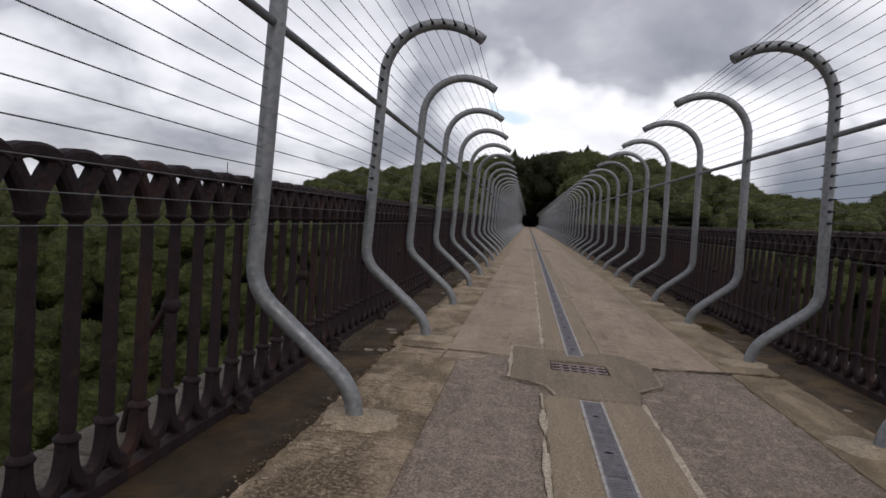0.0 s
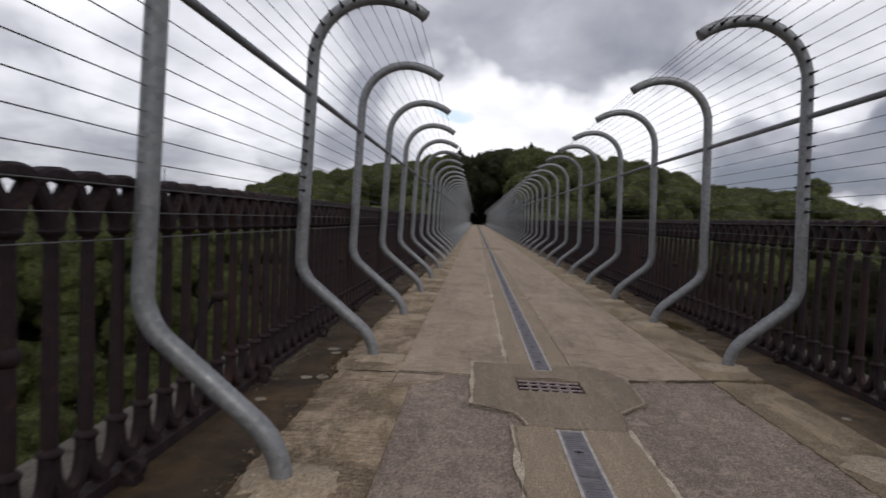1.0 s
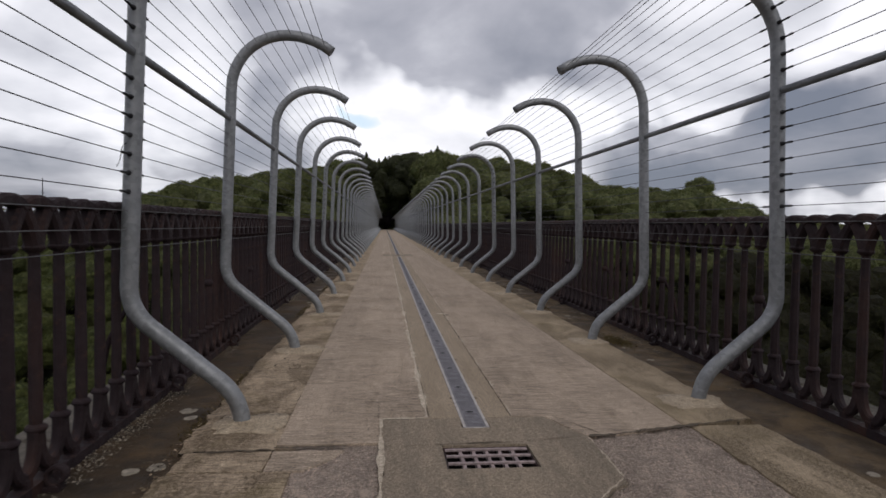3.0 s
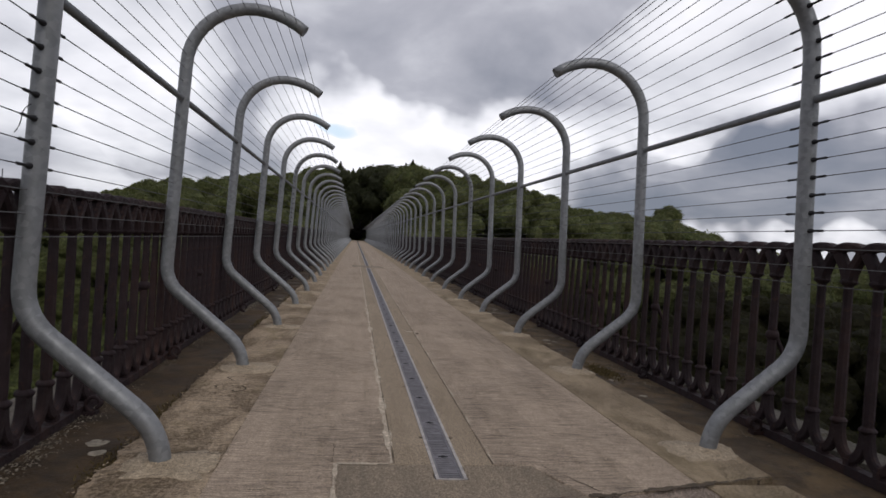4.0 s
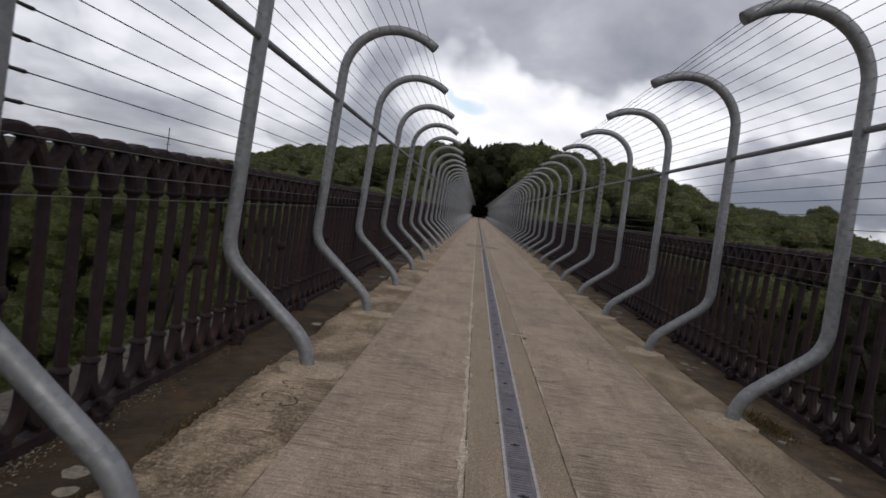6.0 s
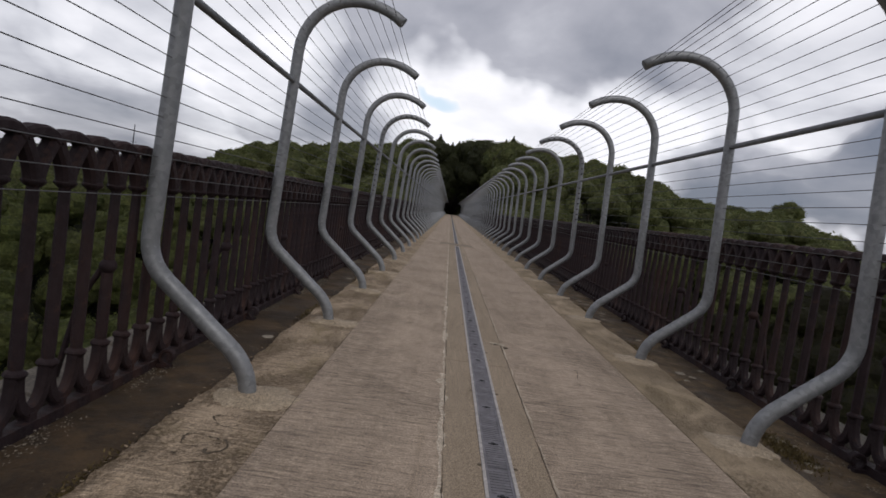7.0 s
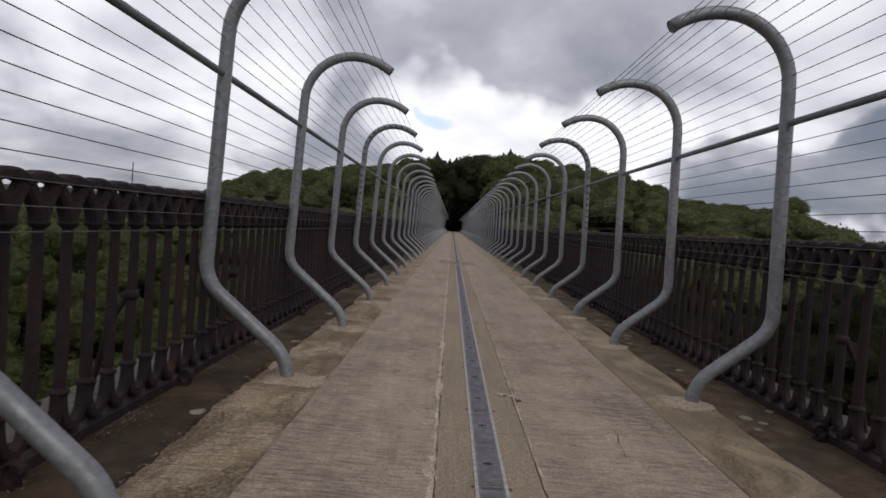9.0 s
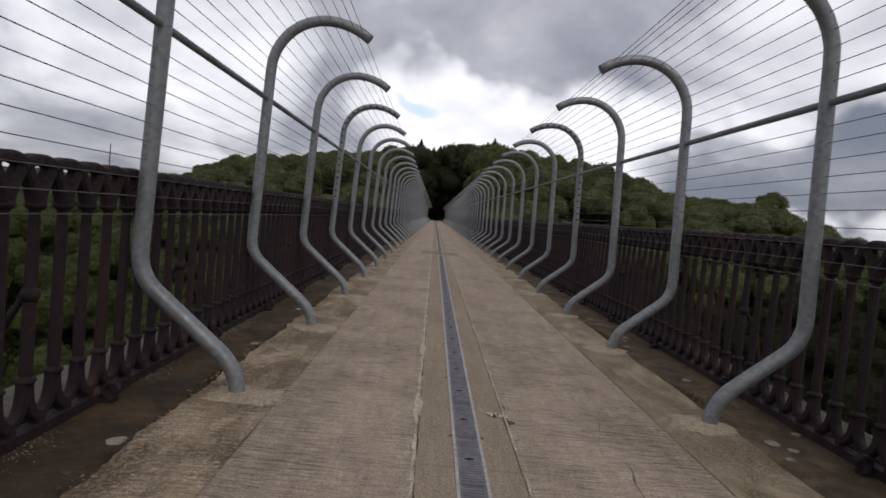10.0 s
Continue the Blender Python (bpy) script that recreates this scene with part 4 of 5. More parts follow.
s = ribbon(wander(-0.60, 4.978, -0.36, 4.985, 0.006, 12, 19.0), 0.014, 5.5, 0.0055)
child("mortar_smear", s.mesh("mortar_smear", M_PAD), deck)
for x0, y0, x1, y1, w, sd in ((-0.595, 3.95, -0.37, 3.815, 0.014, 61), (-0.35, 3.80, -0.30, 3.62, 0.014, 62), (0.255, 3.91, 0.445, 4.12, 0.012, 63), (0.46, 4.14, 0.47, 4.62, 0.010, 64)):
    s = ribbon(wander(x0, y0, x1, y1, 0.012, 16, sd), w, sd, 0.0052)
    child("mortar_smear", s.mesh("mortar_smear", M_PAD), deck)
for i, (x, y, r) in enumerate(((-0.36, 7.64, 0.055), (-0.35, 7.80, 0.035), (-0.345, 7.45, 0.03), (-0.35, 9.4, 0.03), (-0.36, 5.9, 0.03), (-0.34, 6.6, 0.028))):
    blob(x, y, 0.0, r, 50 + i, M_PAD, deck, "mortar_spill", flat=0.6)
for x0, x1, y, sd in ((-0.44, -0.27, 11.45, 91), (0.05, 0.165, 8.99, 92)):
    s = ribbon(wander(x0, y, x1, y - 0.01, 0.012, 16, sd), 0.035, sd, 0.0034, 0.6)
    child("mortar_smear", s.mesh("mortar_smear", M_PAD), deck)
blob(0.172, 8.88, 0.0, 0.022, 95, M_CRACK, deck, "dirt_spot", thick=0.006)
for x0, y0, x1, y1, w, sd in ((0.30, 10.06, 0.80, 10.07, 0.007, 31), (-1.05, 9.80, -0.72, 9.90, 0.007, 32), (-0.62, 9.86, -0.48, 9.87, 0.005, 33), (0.62, 8.7, 0.72, 9.1, 0.005, 34), (0.16, 7.45, 0.55, 7.52, 0.004, 35), (0.20, 7.30, 0.75, 7.33, 0.004, 36), (-0.9, 6.9, -0.5, 6.93, 0.004, 37), (-0.95, 11.5, -0.85, 11.5, 0.006, 38)):
    s = ribbon(wander(x0, y0, x1, y1, 0.012, 40, sd), w, sd, 0.0022, 0.25)
    child("crack", s.mesh("crack", M_CRACK), deck)
for x0, y0, x1, y1, w, sd in ((-1.30, 6.85, -1.38, 6.55, 0.004, 1), (-1.45, 6.0, -1.2, 6.15, 0.004, 2), (0.62, 8.0, 0.70, 8.6, 0.005, 3), (0.15, 8.7, 0.16, 9.2, 0.010, 4), (-0.95, 4.7, -0.62, 4.72, 0.005, 5), (0.47, 4.97, 0.62, 5.05, 0.005, 6), (-1.55, 6.2, -1.1, 6.35, 0.004, 7), (-0.62, 5.0, -0.62, 5.25, 0.005, 8), (0.38, 5.0, 0.55, 4.7, 0.006, 9)):
    s = ribbon(wander(x0, y0, x1, y1, 0.022, 14, sd), w * 0.7, sd, 0.0022)
    child("crack", s.mesh("crack", M_CRACK), deck)
for pts, w, sd in ((wander(-1.53, 4.525, -1.13, 4.55, 0.02, 24, 21), 0.018, 21), (wander(0.49, 4.64, 1.53, 4.885, 0.03, 60, 22), 0.022, 22), (wander(-1.12, 4.575, -0.61, 4.572, 0.012, 30, 23), 0.019, 23),
                   (wander(-0.61, 3.915, -0.36, 3.79, 0.03, 20, 24), 0.010, 24), (wander(0.26, 3.88, 0.46, 4.11, 0.03, 20, 25), 0.010, 25), (wander(GX0 - 0.03, GY1 + 0.012, GX1 + 0.02, GY1 + 0.03, 0.012, 24, 26), 0.016, 26),
                   (wander(GX1 + 0.01, 4.60, 0.46, 4.65, 0.008, 14, 27), 0.005, 27), (wander(-0.6, 4.562, GX0, 4.563, 0.006, 14, 28), 0.004, 28), (wander(-1.54, 5.06, -1.12, 5.1, 0.05, 20, 29), 0.004, 29)):
    s = ribbon(pts, w, sd, 0.0048)
    child("crack", s.mesh("crack", M_CRACK), deck)
for x, y0, y1, w, sd in ((X_LANE_L, 4.62, 30.0, 0.0040, 71), (X_LANE_R, 5.0, 30.0, 0.0034, 72), (PL_L + 0.001, 5.0, 32.0, 0.0075, 73), (PL_R + 0.002, 5.0, 30.0, 0.0050, 74), (-0.372, 0.8, 3.6, 0.006, 75)):
    s = ribbon(wander(x, y0, x, y1, 0.007, int((y1 - y0) * 34), sd), w, sd, 0.0042, 0.15)
    child("crack", s.mesh("crack", M_CRACK), deck)
for x, y, rx, ry, a0, a1, ph in ((-1.310, 6.535, 0.078, 0.062, 0, 360, 0.0), (-1.352, 6.292, 0.078, 0.058, 25, 360, 1.0), (-1.265, 6.262, 0.034, 0.078, -150, 75, 2.0), (-1.43, 6.10, 0.09, 0.05, 60, 190, 3.0)):
    n = 60
    pts = []
    for j in range(n + 1):
        a = radians(a0 + (a1 - a0) * j / n)
        w = 1 + 0.16 * math.sin(3 * a + ph) + 0.10 * noise.noise((math.cos(a) * 5, math.sin(a) * 5, ph))
        pts.append((x + rx * w * math.cos(a), y + ry * w * math.sin(a)))
    s = ribbon(pts, 0.0095, ph, 0.0024, 0.30)
    child("ring_mark", s.mesh("ring_mark", M_CRACK), deck, label="dark ring mark on the slab")

# flakes of paint and grit along the foot of the parapets
rng = np.random.default_rng(7)


def scatter(name, label, n, fx, fy, size, mat, z=Z_GUT):
    q = np.zeros((n, 4, 3))
    x, y = fx(n), fy(n)
    a = rng.uniform(0, 2 * np.pi, n)
    r = size * rng.uniform(0.4, 1.3, n)
    for j, t in enumerate((0, 0.5, 1.0, 1.5)):
        rr2 = r * rng.uniform(0.6, 1.2, n)
        q[:, j, 0] = x + rr2 * np.cos(a + t * np.pi)
        q[:, j, 1] = y + rr2 * np.sin(a + t * np.pi)
        q[:, j, 2] = z + 0.006 + rng.uniform(0, 0.006, n)
    ob = new(name, quads_mesh(name, q, mat))
    return tagged(ob, label, "litter", kind="stuff")


def clumped(n):
    c = rng.uniform(2.0, 20.0, 26)
    return np.clip(c[rng.integers(0, 26, n)] + rng.normal(0, 0.16, n), 0.5, 30)


scatter("paint_flakes", "pale flakes and grit at the foot of the parapet", 4200, lambda n: -1.945 + rng.normal(0, 0.040, n), clumped, 0.0052, M_PALE)
scatter("paint_flakes", "pale flakes and grit at the foot of the parapet", 700, lambda n: 1.93 + rng.normal(0, 0.05, n), clumped, 0.006, M_PALE)
scatter("grit", "scattered dark grit on the deck edges", 1500, lambda n: rng.choice([-1, 1], n) * (1.62 + np.abs(rng.normal(0, 0.09, n))), lambda n: rng.uniform(1, 25, n), 0.005, M_CRACK)

scatter("edge_crumbs", "crumbled concrete and dirt lodged along the slab edge", 3600, lambda n: -1.598 + rng.normal(0, 0.018, n), lambda n: 0.8 + 22 * rng.random(n) ** 1.4, 0.007, M_GUTTER, Z_GUT + 0.006)
scatter("edge_crumbs", "crumbled concrete and dirt lodged along the slab edge", 1500, lambda n: 1.55 + rng.normal(0, 0.018, n), lambda n: 4.9 + 18 * rng.random(n) ** 1.4, 0.006, M_GUTTER, Z_GUT + 0.006)
scatter("edge_crumbs", "pale broken bits along the slab edge", 1400, lambda n: -1.575 + rng.normal(0, 0.025, n), lambda n: 0.8 + 20 * rng.random(n), 0.008, M_BAND, Z_GUT + 0.010)


def moss(x, y, rx, ry, n, h):
    """A low tuft of dry moss and grass blades."""
    q = np.zeros((n, 4, 3))
    px, py = x + rx * rng.normal(0, 0.5, n), y + ry * rng.normal(0, 0.5, n)
    a = rng.uniform(0, 2 * np.pi, n)
    hh = h * rng.uniform(0.3, 1.0, n)
    lx, ly = rng.normal(0, 0.5, n) * hh, rng.normal(0, 0.5, n) * hh
    w = 0.004
    for j, (sw, up) in enumerate(((-1, 0), (1, 0), (0.4, 1), (-0.4, 1))):
        q[:, j, 0] = px + sw * w * np.cos(a) + up * lx
        q[:, j, 1] = py + sw * w * np.sin(a) + up * ly
        q[:, j, 2] = Z_GUT - 0.004 + up * hh
    return q


tufts = [moss(*a) for a in ((1.72, 7.35, 0.10, 0.28, 1300, 0.03), (-1.60, 5.0, 0.06, 0.3, 500, 0.02), (-1.60, 5.9, 0.05, 0.35, 600, 0.02), (1.62, 9.9, 0.06, 0.3, 400, 0.02), (-1.62, 9.4, 0.05, 0.5, 500, 0.02), (1.6, 12.2, 0.06, 0.5, 500, 0.02), (-1.60, 12.5, 0.05, 0.8, 600, 0.02))]
tagged(new("moss", quads_mesh("moss", np.concatenate(tufts), M_MOSS)), "low tufts of dry brown moss along the gutter edge", "moss", kind="stuff")

# ---- valley, woods and distance ----
SKYLINE = ((-180, 0.3), (-60, 0.2), (-40, 0.3), (-28, 0.8), (-22, 1.5), (-20, 2.6), (-18, 3.4), (-16, 3.9), (-13.5, 4.2), (-10, 4.7), (-7, 5.3), (-2.5, 6.2), (0, 6.3), (1.5, 6.8), (5.5, 7.1), (8, 6.6), (12, 6.2), (15, 5.8), (17, 5.3), (18.2, 4.7), (19.4, 4.0), (22, 4.0), (24, 3.6), (27, 3.7), (29.5, 2.9), (31.5, 2.4), (33, 1.5), (35, 1.1), (38, 0.6), (60, 0.2), (180, 0.2))


def canopy(x, y):
    """Height of the tree tops over the plan: a wooded ravine that climbs to the far bank."""
    r = np.hypot(x, y)
    az = np.degrees(np.arctan2(x, y))
    el = np.interp(az, [a for a, _ in SKYLINE], [e for _, e in SKYLINE])
    top = 1.1 + np.tan(np.radians(el + 0.12)) * np.minimum(r, 190.0)
    bank = 135.0 - 0.25 * np.abs(x)
    t = np.clip((r - 38.0) / (bank - 38.0), 0, 1)
    t = t * t * (3 - 2 * t)
    return -23.0 * (1 - t) + top * t


def ground_height(x, y):
    c = canopy(x, y) - 13.0
    r = np.hypot(x, y)
    far = np.clip((r - 190) / 500, 0, 1)
    path = np.clip((np.abs(x) - 5) / 14, 0, 1)
    c = np.minimum(c, c * path - 1.2 * (1 - path))
    return c * (1 - far) + (1.0 + 9.0 * np.sin(x * 0.0021 + 1.0) * np.cos(y * 0.0017)) * far + np.clip((r - 900) / 2500, 0, 1) * 26


gx = np.concatenate([np.linspace(-3800, -320, 22), np.linspace(-300, 300, 121), np.linspace(320, 3800, 22)])
gy = np.concatenate([np.linspace(-3800, -120, 20), np.linspace(-100, 320, 85), np.linspace(340, 3800, 22)])
XX, YY = np.meshgrid(gx, gy)
ZZ = ground_height(XX, YY)
nx = len(gx)
gv = np.stack([XX, YY, ZZ], -1).reshape(-1, 3)
gf = [(r * nx + c, r * nx + c + 1, (r + 1) * nx + c + 1, (r + 1) * nx + c) for r in range(len(gy) - 1) for c in range(nx - 1)]
tagged(new("ground", mesh_of("ground", gv, gf, M_GROUND, True)), "wooded valley floor and fields reaching to the horizon", "ground", kind="structure")


def leaf_cards(centres, normals, size, r):
    """Quads of about that size round the centres, facing roughly along the normals."""
    n = len(centres)
    d = normals + r.normal(0, 0.62, (n, 3))
    d /= np.linalg.norm(d, axis=1)[:, None]
    u = np.cross(d, r.normal(0, 1, (n, 3)))
    u /= np.linalg.norm(u, axis=1)[:, None] + 1e-9
    w = np.cross(d, u)
    a = (size * r.uniform(0.5, 1.3, n))[:, None]
    b = a * r.uniform(0.5, 1.0, n)[:, None]
    return np.stack([centres - u * a, centres + w * b * 0.9 + d * a * 0.2, centres + u * a, centres - w * b * 0.9 - d * a * 0.2], 1)


def crown_cards(r, height, radius, lobes, per, size, facets=(16, 10)):
    """The leaves of a broad crown of a few lobes, lumpy at two scales, its top at that height."""
    out = []
    mid, up = height * 0.56, height * 0.44
    for i in range(lobes):
        a, e = i * 2.4 + r.uniform(0, 1.2), np.arcsin(r.uniform(-0.5, 0.95))
        rad = r.uniform(0.36, 0.60) if i > 1 else 0.2
        br = radius * (r.uniform(0.34, 0.50) if i > 1 else 0.62)
        c = np.array([np.cos(a) * np.cos(e) * radius * rad, np.sin(a) * np.cos(e) * radius * rad, mid + np.sin(e) * (up - br * 0.8) * 0.95])
        d = r.normal(0, 1, (per, 3))
        d[:, 2] += 0.35
        d /= np.linalg.norm(d, axis=1)[:, None]
        k = r.uniform(0, 50)
        lump = np.array([0.20 * noise.noise((x * 2.2 + k, y * 2.2, z * 2.2)) + 0.11 * noise.noise((x * 6 + k, y * 6, z * 6)) for x, y, z in d.tolist()])
        p = c + d * (br * (1 + lump) * r.uniform(0.92, 1.06, per) * (1 + 0.16 * r.random(per) ** 6))[:, None] * np.array([1, 1, 0.85])
        out.append(leaf_cards(p, d, size, r))
        out.append(core(c, br * 0.93, k, *facets))
    return np.concatenate(out)


def core(c, rad, seed, lon=16, lat=10):
    """The inner leaves of a clump: a closed lump, uneven at three scales."""
    th, ph = np.meshgrid(np.pi * np.arange(lat + 1) / lat, 2 * np.pi * np.arange(lon) / lon, indexing="ij")
    d = np.stack([np.sin(th) * np.cos(ph), np.sin(th) * np.sin(ph), np.cos(th)], -1)
    q = np.array([0.17 * noise.noise((x * 2.2 + seed, y * 2.2, z * 2.2)) + 0.12 * noise.noise((x * 5 + seed, y * 5, z * 5)) + 0.07 * noise.noise((x * 11 + seed, y * 11, z * 11)) for x, y, z in d.reshape(-1, 3).tolist()]).reshape(lat + 1, lon, 1)
    g = c + d * rad * (0.97 + q) * np.array([1, 1, 0.85])
    n = np.roll(g, -1, axis=1)
    return np.stack([g[:-1], g[1:], n[1:], n[:-1]], 2).reshape(-1, 4, 3)


def fir_cards(r, height, radius, whorls, per, size):
    """The needle sprays of a conifer in tiers."""
    out = []
    for i in range(whorls):
        t = i / (whorls - 1)
        z = height * (0.18 + 0.82 * t)
        rr2 = 1.15 * radius * (1 - t) ** 0.55 * r.uniform(0.45, 1.15) + 0.05
        a = r.uniform(0, 2 * np.pi, per)
        q = np.sqrt(r.uniform(0.05, 1, per)) * rr2 * (0.75 + 0.3 * np.sin(a * 5 + i * 1.7))
        p = np.stack([np.cos(a) * q, np.sin(a) * q, z - q * 0.35 + r.normal(0, 0.12, per)], 1)
        nrm = np.stack([np.cos(a) * 0.5, np.sin(a) * 0.5, np.ones(per)], 1)
        out.append(leaf_cards(p, nrm, size, r))
    return np.concatenate(out)


def trunk_mesh(height, radius, r):
    s = Shape()
    lean = r.normal(0, 0.25, 2)
    pts = [(lean[0] * t * t, lean[1] * t * t, height * 0.82 * t) for t in (0, 0.2, 0.45, 0.7, 1.0)]
    s.sweep(pts, circle(1.0, 7), (0, 1, 0))
    tap = [1.25, 0.9, 0.7, 0.45, 0.15]
    s.v = [(pts[i // 7][0] + (x - pts[i // 7][0]) * tap[i // 7] * height * 0.018, pts[i // 7][1] + (y - pts[i // 7][1]) * tap[i // 7] * height * 0.018, z) for i, (x, y, z) in enumerate(s.v)]
    for j in range(5):
        a = j * 2.4 + r.uniform(0, 1)
        z = height * (0.34 + 0.08 * j)
        reach = radius * 0.7
        k = len(s.v)
        s.sweep([(0, 0, z), (math.cos(a) * reach * 0.5, math.sin(a) * reach * 0.5, z + height * 0.09), (math.cos(a) * reach, math.sin(a) * reach, z + height * 0.15)], circle(height * 0.006, 5))
    return s.mesh("trunk", M_BARK)


kinds = []
for i in range(6):
    r = np.random.default_rng(20 + i)
    H, R = (13, 15, 12, 14, 16, 11)[i], (4.6, 5.4, 4.8, 4.2, 5.6, 4.4)[i]
    kinds.append((H, quads_mesh("crown", crown_cards(r, H, R, 12, 430, 0.185), M_LEAF), trunk_mesh(H, R, r)))
dark_kinds = []
for i in range(3):
    r = np.random.default_rng(40 + i)
    H, R = (17, 15, 16)[i], (4.8, 5.0, 4.4)[i]
    dark_kinds.append((H, quads_mesh("crown", crown_cards(r, H, R, 11, 400, 0.19), M_LEAF_DARK), trunk_mesh(H, R, r)))
brush = []
for i in range(2):
    r = np.random.default_rng(50 + i)
    brush.append((9, quads_mesh("crown", crown_cards(r, 9, 3.4, 9, 200, 0.24), M_BRUSH_SHADED), trunk_mesh(9, 3.0, r)))
firs = []
for i in range(3):
    r = np.random.default_rng(60 + i)
    H, R = (17, 19, 15)[i], (4.2, 4.6, 3.9)[i]
    firs.append((H, quads_mesh("crown", fir_cards(r, H, R, 34, 150, 0.25), M_FIR), trunk_mesh(H, R * 0.4, r)))


def tree(kind, name, label, x, y, top, turn, scale):
    H, cme, tme = kind
    ob = thing(name, label, "tree", "trees of the valley woods")
    child("crown", cme, ob)
    child("trunk", tme, ob)
    ob.matrix_world = pose(x, y, top - H * scale, 0, 0, turn) @ Matrix.Diagonal((scale, scale, scale, 1))
    return ob


r = np.random.default_rng(3)
spots = []
for _ in range(9000):
    x, y = r.uniform(-150, 150), r.uniform(-45, 185)
    d = math.hypot(x, y)
    if abs(x) < 8.5 and y < 142 or abs(x) < 2.2 and y < 160:
        continue
    gap = 4.6 if d < 110 else 5.0
    if d > 190 or any((x - a) ** 2 + (y - b) ** 2 < gap * gap for a, b in spots):
        continue
    spots.append((x, y))
singles, rest = 0, []
for x, y in sorted(spots, key=lambda p: -p[1]):
    az = math.degrees(math.atan2(x, y))
    top = float(canopy(np.array(x), np.array(y))) + r.uniform(-1.0, 0.5)
    front = -62 < az < 45 and (y > 88 or abs(x) < 62)
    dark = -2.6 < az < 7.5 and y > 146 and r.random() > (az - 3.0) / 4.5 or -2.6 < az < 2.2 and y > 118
    if front and singles < 285:
        singles += 1
        if dark and r.random() < 0.12:
            tree(firs[r.integers(3)], "conifer_tree", "tall dark conifer at the end of the deck", x, y, top + 0.2, r.uniform(0, 360), r.uniform(0.85, 1.1))
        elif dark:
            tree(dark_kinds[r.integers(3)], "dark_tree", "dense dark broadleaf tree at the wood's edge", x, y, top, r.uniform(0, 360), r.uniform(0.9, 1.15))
        elif r.random() < 0.10 and -8 < az < 15:
            tree(firs[r.integers(3)], "conifer_tree", "pointed dark conifer above the wood", x, y, top + 0.5, r.uniform(0, 360), r.uniform(0.8, 1.0))
        else:
            tree(kinds[r.integers(6)], "broadleaf_tree", "leafy green broadleaf tree in summer leaf", x, y, top, r.uniform(0, 360), r.uniform(0.8, 1.15))
    else:
        rest.append((x, y, top))
# the round-headed tree on the east skyline, two firs on the west of the gap
tree(kinds[1], "broadleaf_tree", "round-headed tree standing above the skyline", 78.0, 146.0, 15.0, 40, 0.8)
for x, y, t in ((-5.2, 150, 18.6), (-8.4, 154, 16.8), (-2.2, 160, 18.2)):
    tree(firs[1], "conifer_tree", "pointed dark conifer above the wood", x, y, t, 10 * x, 0.85)
s = Shape()
s.box(-6, 6, 142.05, 190, -0.6, -0.045)
track = thing("track", "dark brown track leading into the wood", "track", kind="structure")
child("track_surface", s.mesh("track_surface", M_TRACK), track)
s = Shape()
s.sweep([(0, 0, -6), (0, 0, 24)], circle(0.25, 6))
s.box(-1.6, 1.6, -0.1, 0.1, 14.0, 14.25)
s.box(-1.0, 1.0, -0.1, 0.1, 16.0, 16.2)
tagged(new("radio_mast", s.mesh("radio_mast", M_CLAMP)), "thin dark mast on the far skyline", "mast").location = (-188, 352, 0)
# shrubs added across the track, coloured as the shaded opening of the wood
for i in range(12):
    tree(brush[i % 2], "dark_shrub", "low shrub closing the track, the wood's darkness painted into it", -5.5 + i, r.uniform(154, 166), r.uniform(4.0, 6.5), r.uniform(0, 360), r.uniform(0.9, 1.1))
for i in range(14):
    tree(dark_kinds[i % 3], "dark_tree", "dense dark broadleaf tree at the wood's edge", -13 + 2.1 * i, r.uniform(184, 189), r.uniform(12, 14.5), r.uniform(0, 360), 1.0)
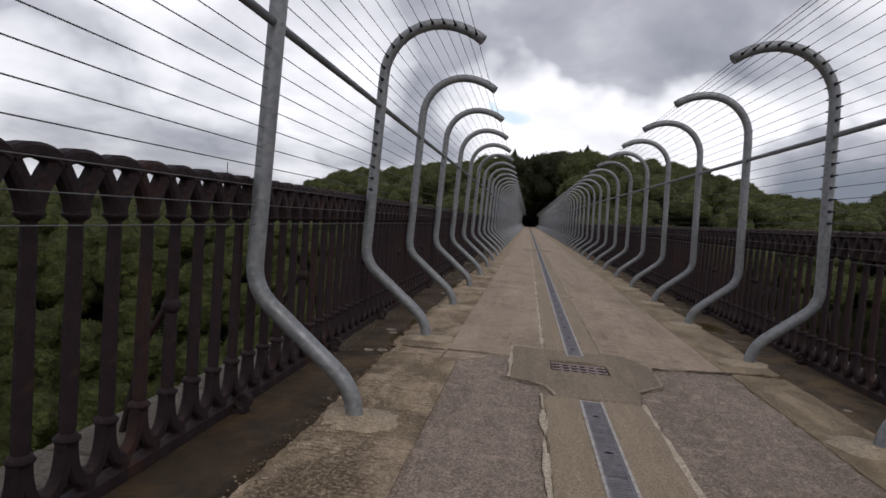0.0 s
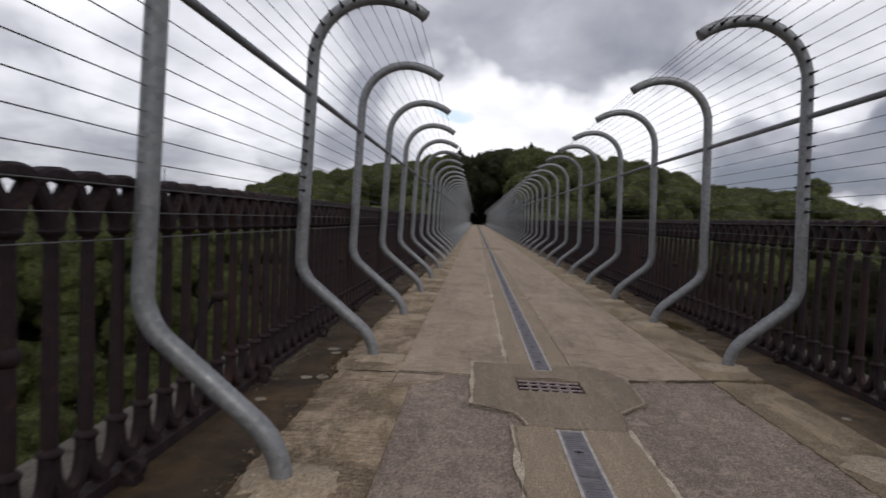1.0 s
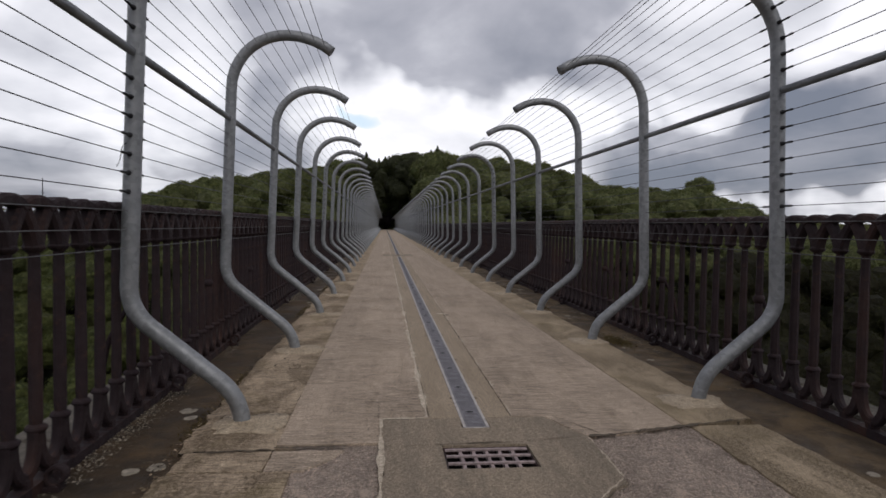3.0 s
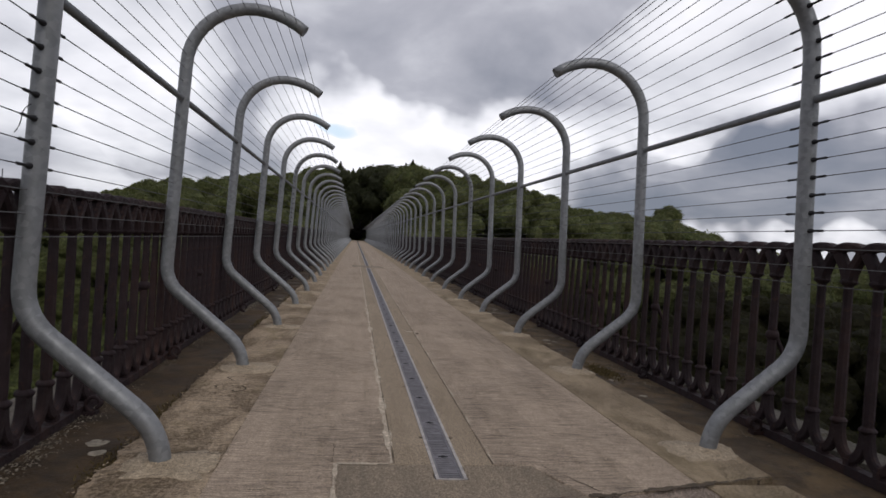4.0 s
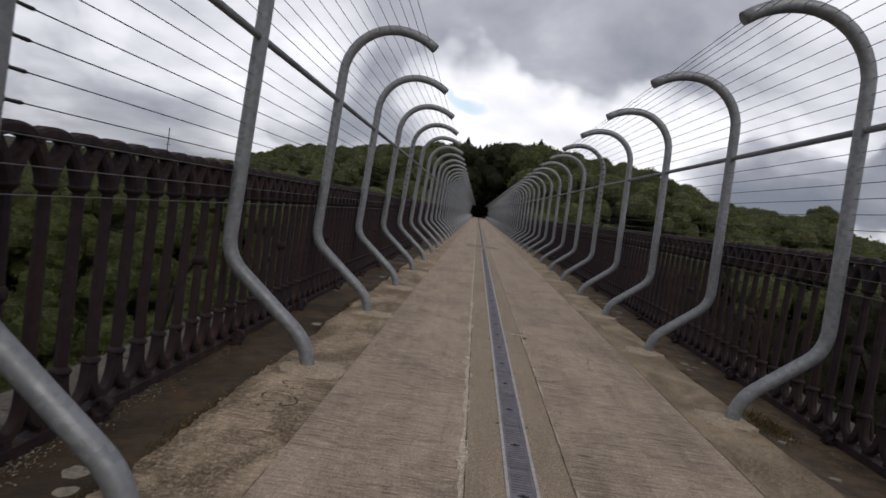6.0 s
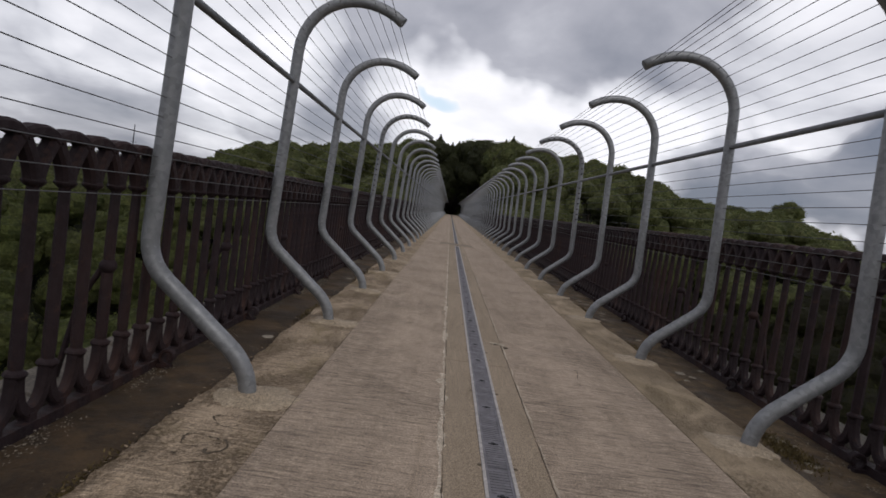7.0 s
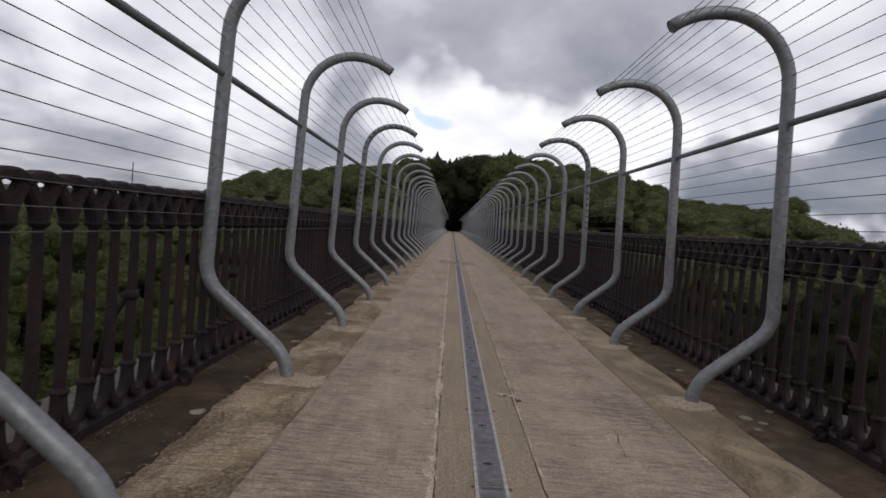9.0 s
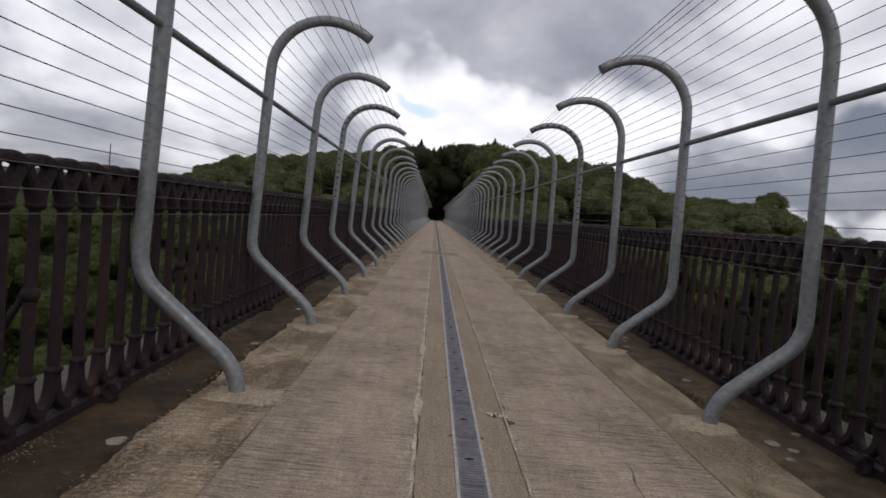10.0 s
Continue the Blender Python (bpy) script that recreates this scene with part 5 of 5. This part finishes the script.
# the undergrowth and low boughs that close the end of the deck
for i in range(84):
    x, y = r.uniform(-26, 32), r.uniform(150, 188)
    if i < 26 or i > 66:
        x = r.uniform(-8, 9)
    if abs(x) > 3.2 and i % 2:
        y -= 9
    if abs(x) < 3.2:
        y = max(y, 160)
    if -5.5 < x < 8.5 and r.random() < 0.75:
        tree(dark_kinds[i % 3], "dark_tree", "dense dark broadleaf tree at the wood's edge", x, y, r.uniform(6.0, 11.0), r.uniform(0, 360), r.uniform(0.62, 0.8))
    else:
        tree(kinds[i % 6], "broadleaf_tree", "leafy green broadleaf tree in summer leaf", x, y, r.uniform(6.0, 11.0), r.uniform(0, 360), r.uniform(0.65, 0.85))
cards = []
near_base = [crown_cards(np.random.default_rng(80 + i), 13, 4.9, 8, 360, 0.13, (19, 12)) for i in range(6)]
bank_base = [crown_cards(np.random.default_rng(100 + i), 13, 4.9, 8, 150, 0.18, (12, 8)) for i in range(6)]
far_base = [crown_cards(np.random.default_rng(90 + i), 13, 4.9, 5, 30, 0.5, (8, 5)) for i in range(6)]
for x, y, top in rest:
    d = math.hypot(x, y)
    seen = 36 < d < 130 and -70 < math.degrees(math.atan2(x, y)) < 56
    c = (near_base if seen and d < 96 else bank_base if seen else far_base)[r.integers(6)]
    a, sc2 = r.uniform(0, 2 * np.pi), r.uniform(0.85, 1.2)
    ca, sa = math.cos(a) * sc2, math.sin(a) * sc2
    q = np.stack([c[..., 0] * ca - c[..., 1] * sa + x, c[..., 0] * sa + c[..., 1] * ca + y, c[..., 2] * sc2 + top - 13 * sc2], -1)
    cards.append(q)
# leaves below deck level are darker; the east ones have their shade painted in
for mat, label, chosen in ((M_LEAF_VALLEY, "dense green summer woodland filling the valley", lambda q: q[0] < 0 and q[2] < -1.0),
                           (M_LEAF_SHADED, "olive-brown woodland on the valley side, shade painted into its leaf colour", lambda q: q[0] >= 0 and q[2] < -1.0),
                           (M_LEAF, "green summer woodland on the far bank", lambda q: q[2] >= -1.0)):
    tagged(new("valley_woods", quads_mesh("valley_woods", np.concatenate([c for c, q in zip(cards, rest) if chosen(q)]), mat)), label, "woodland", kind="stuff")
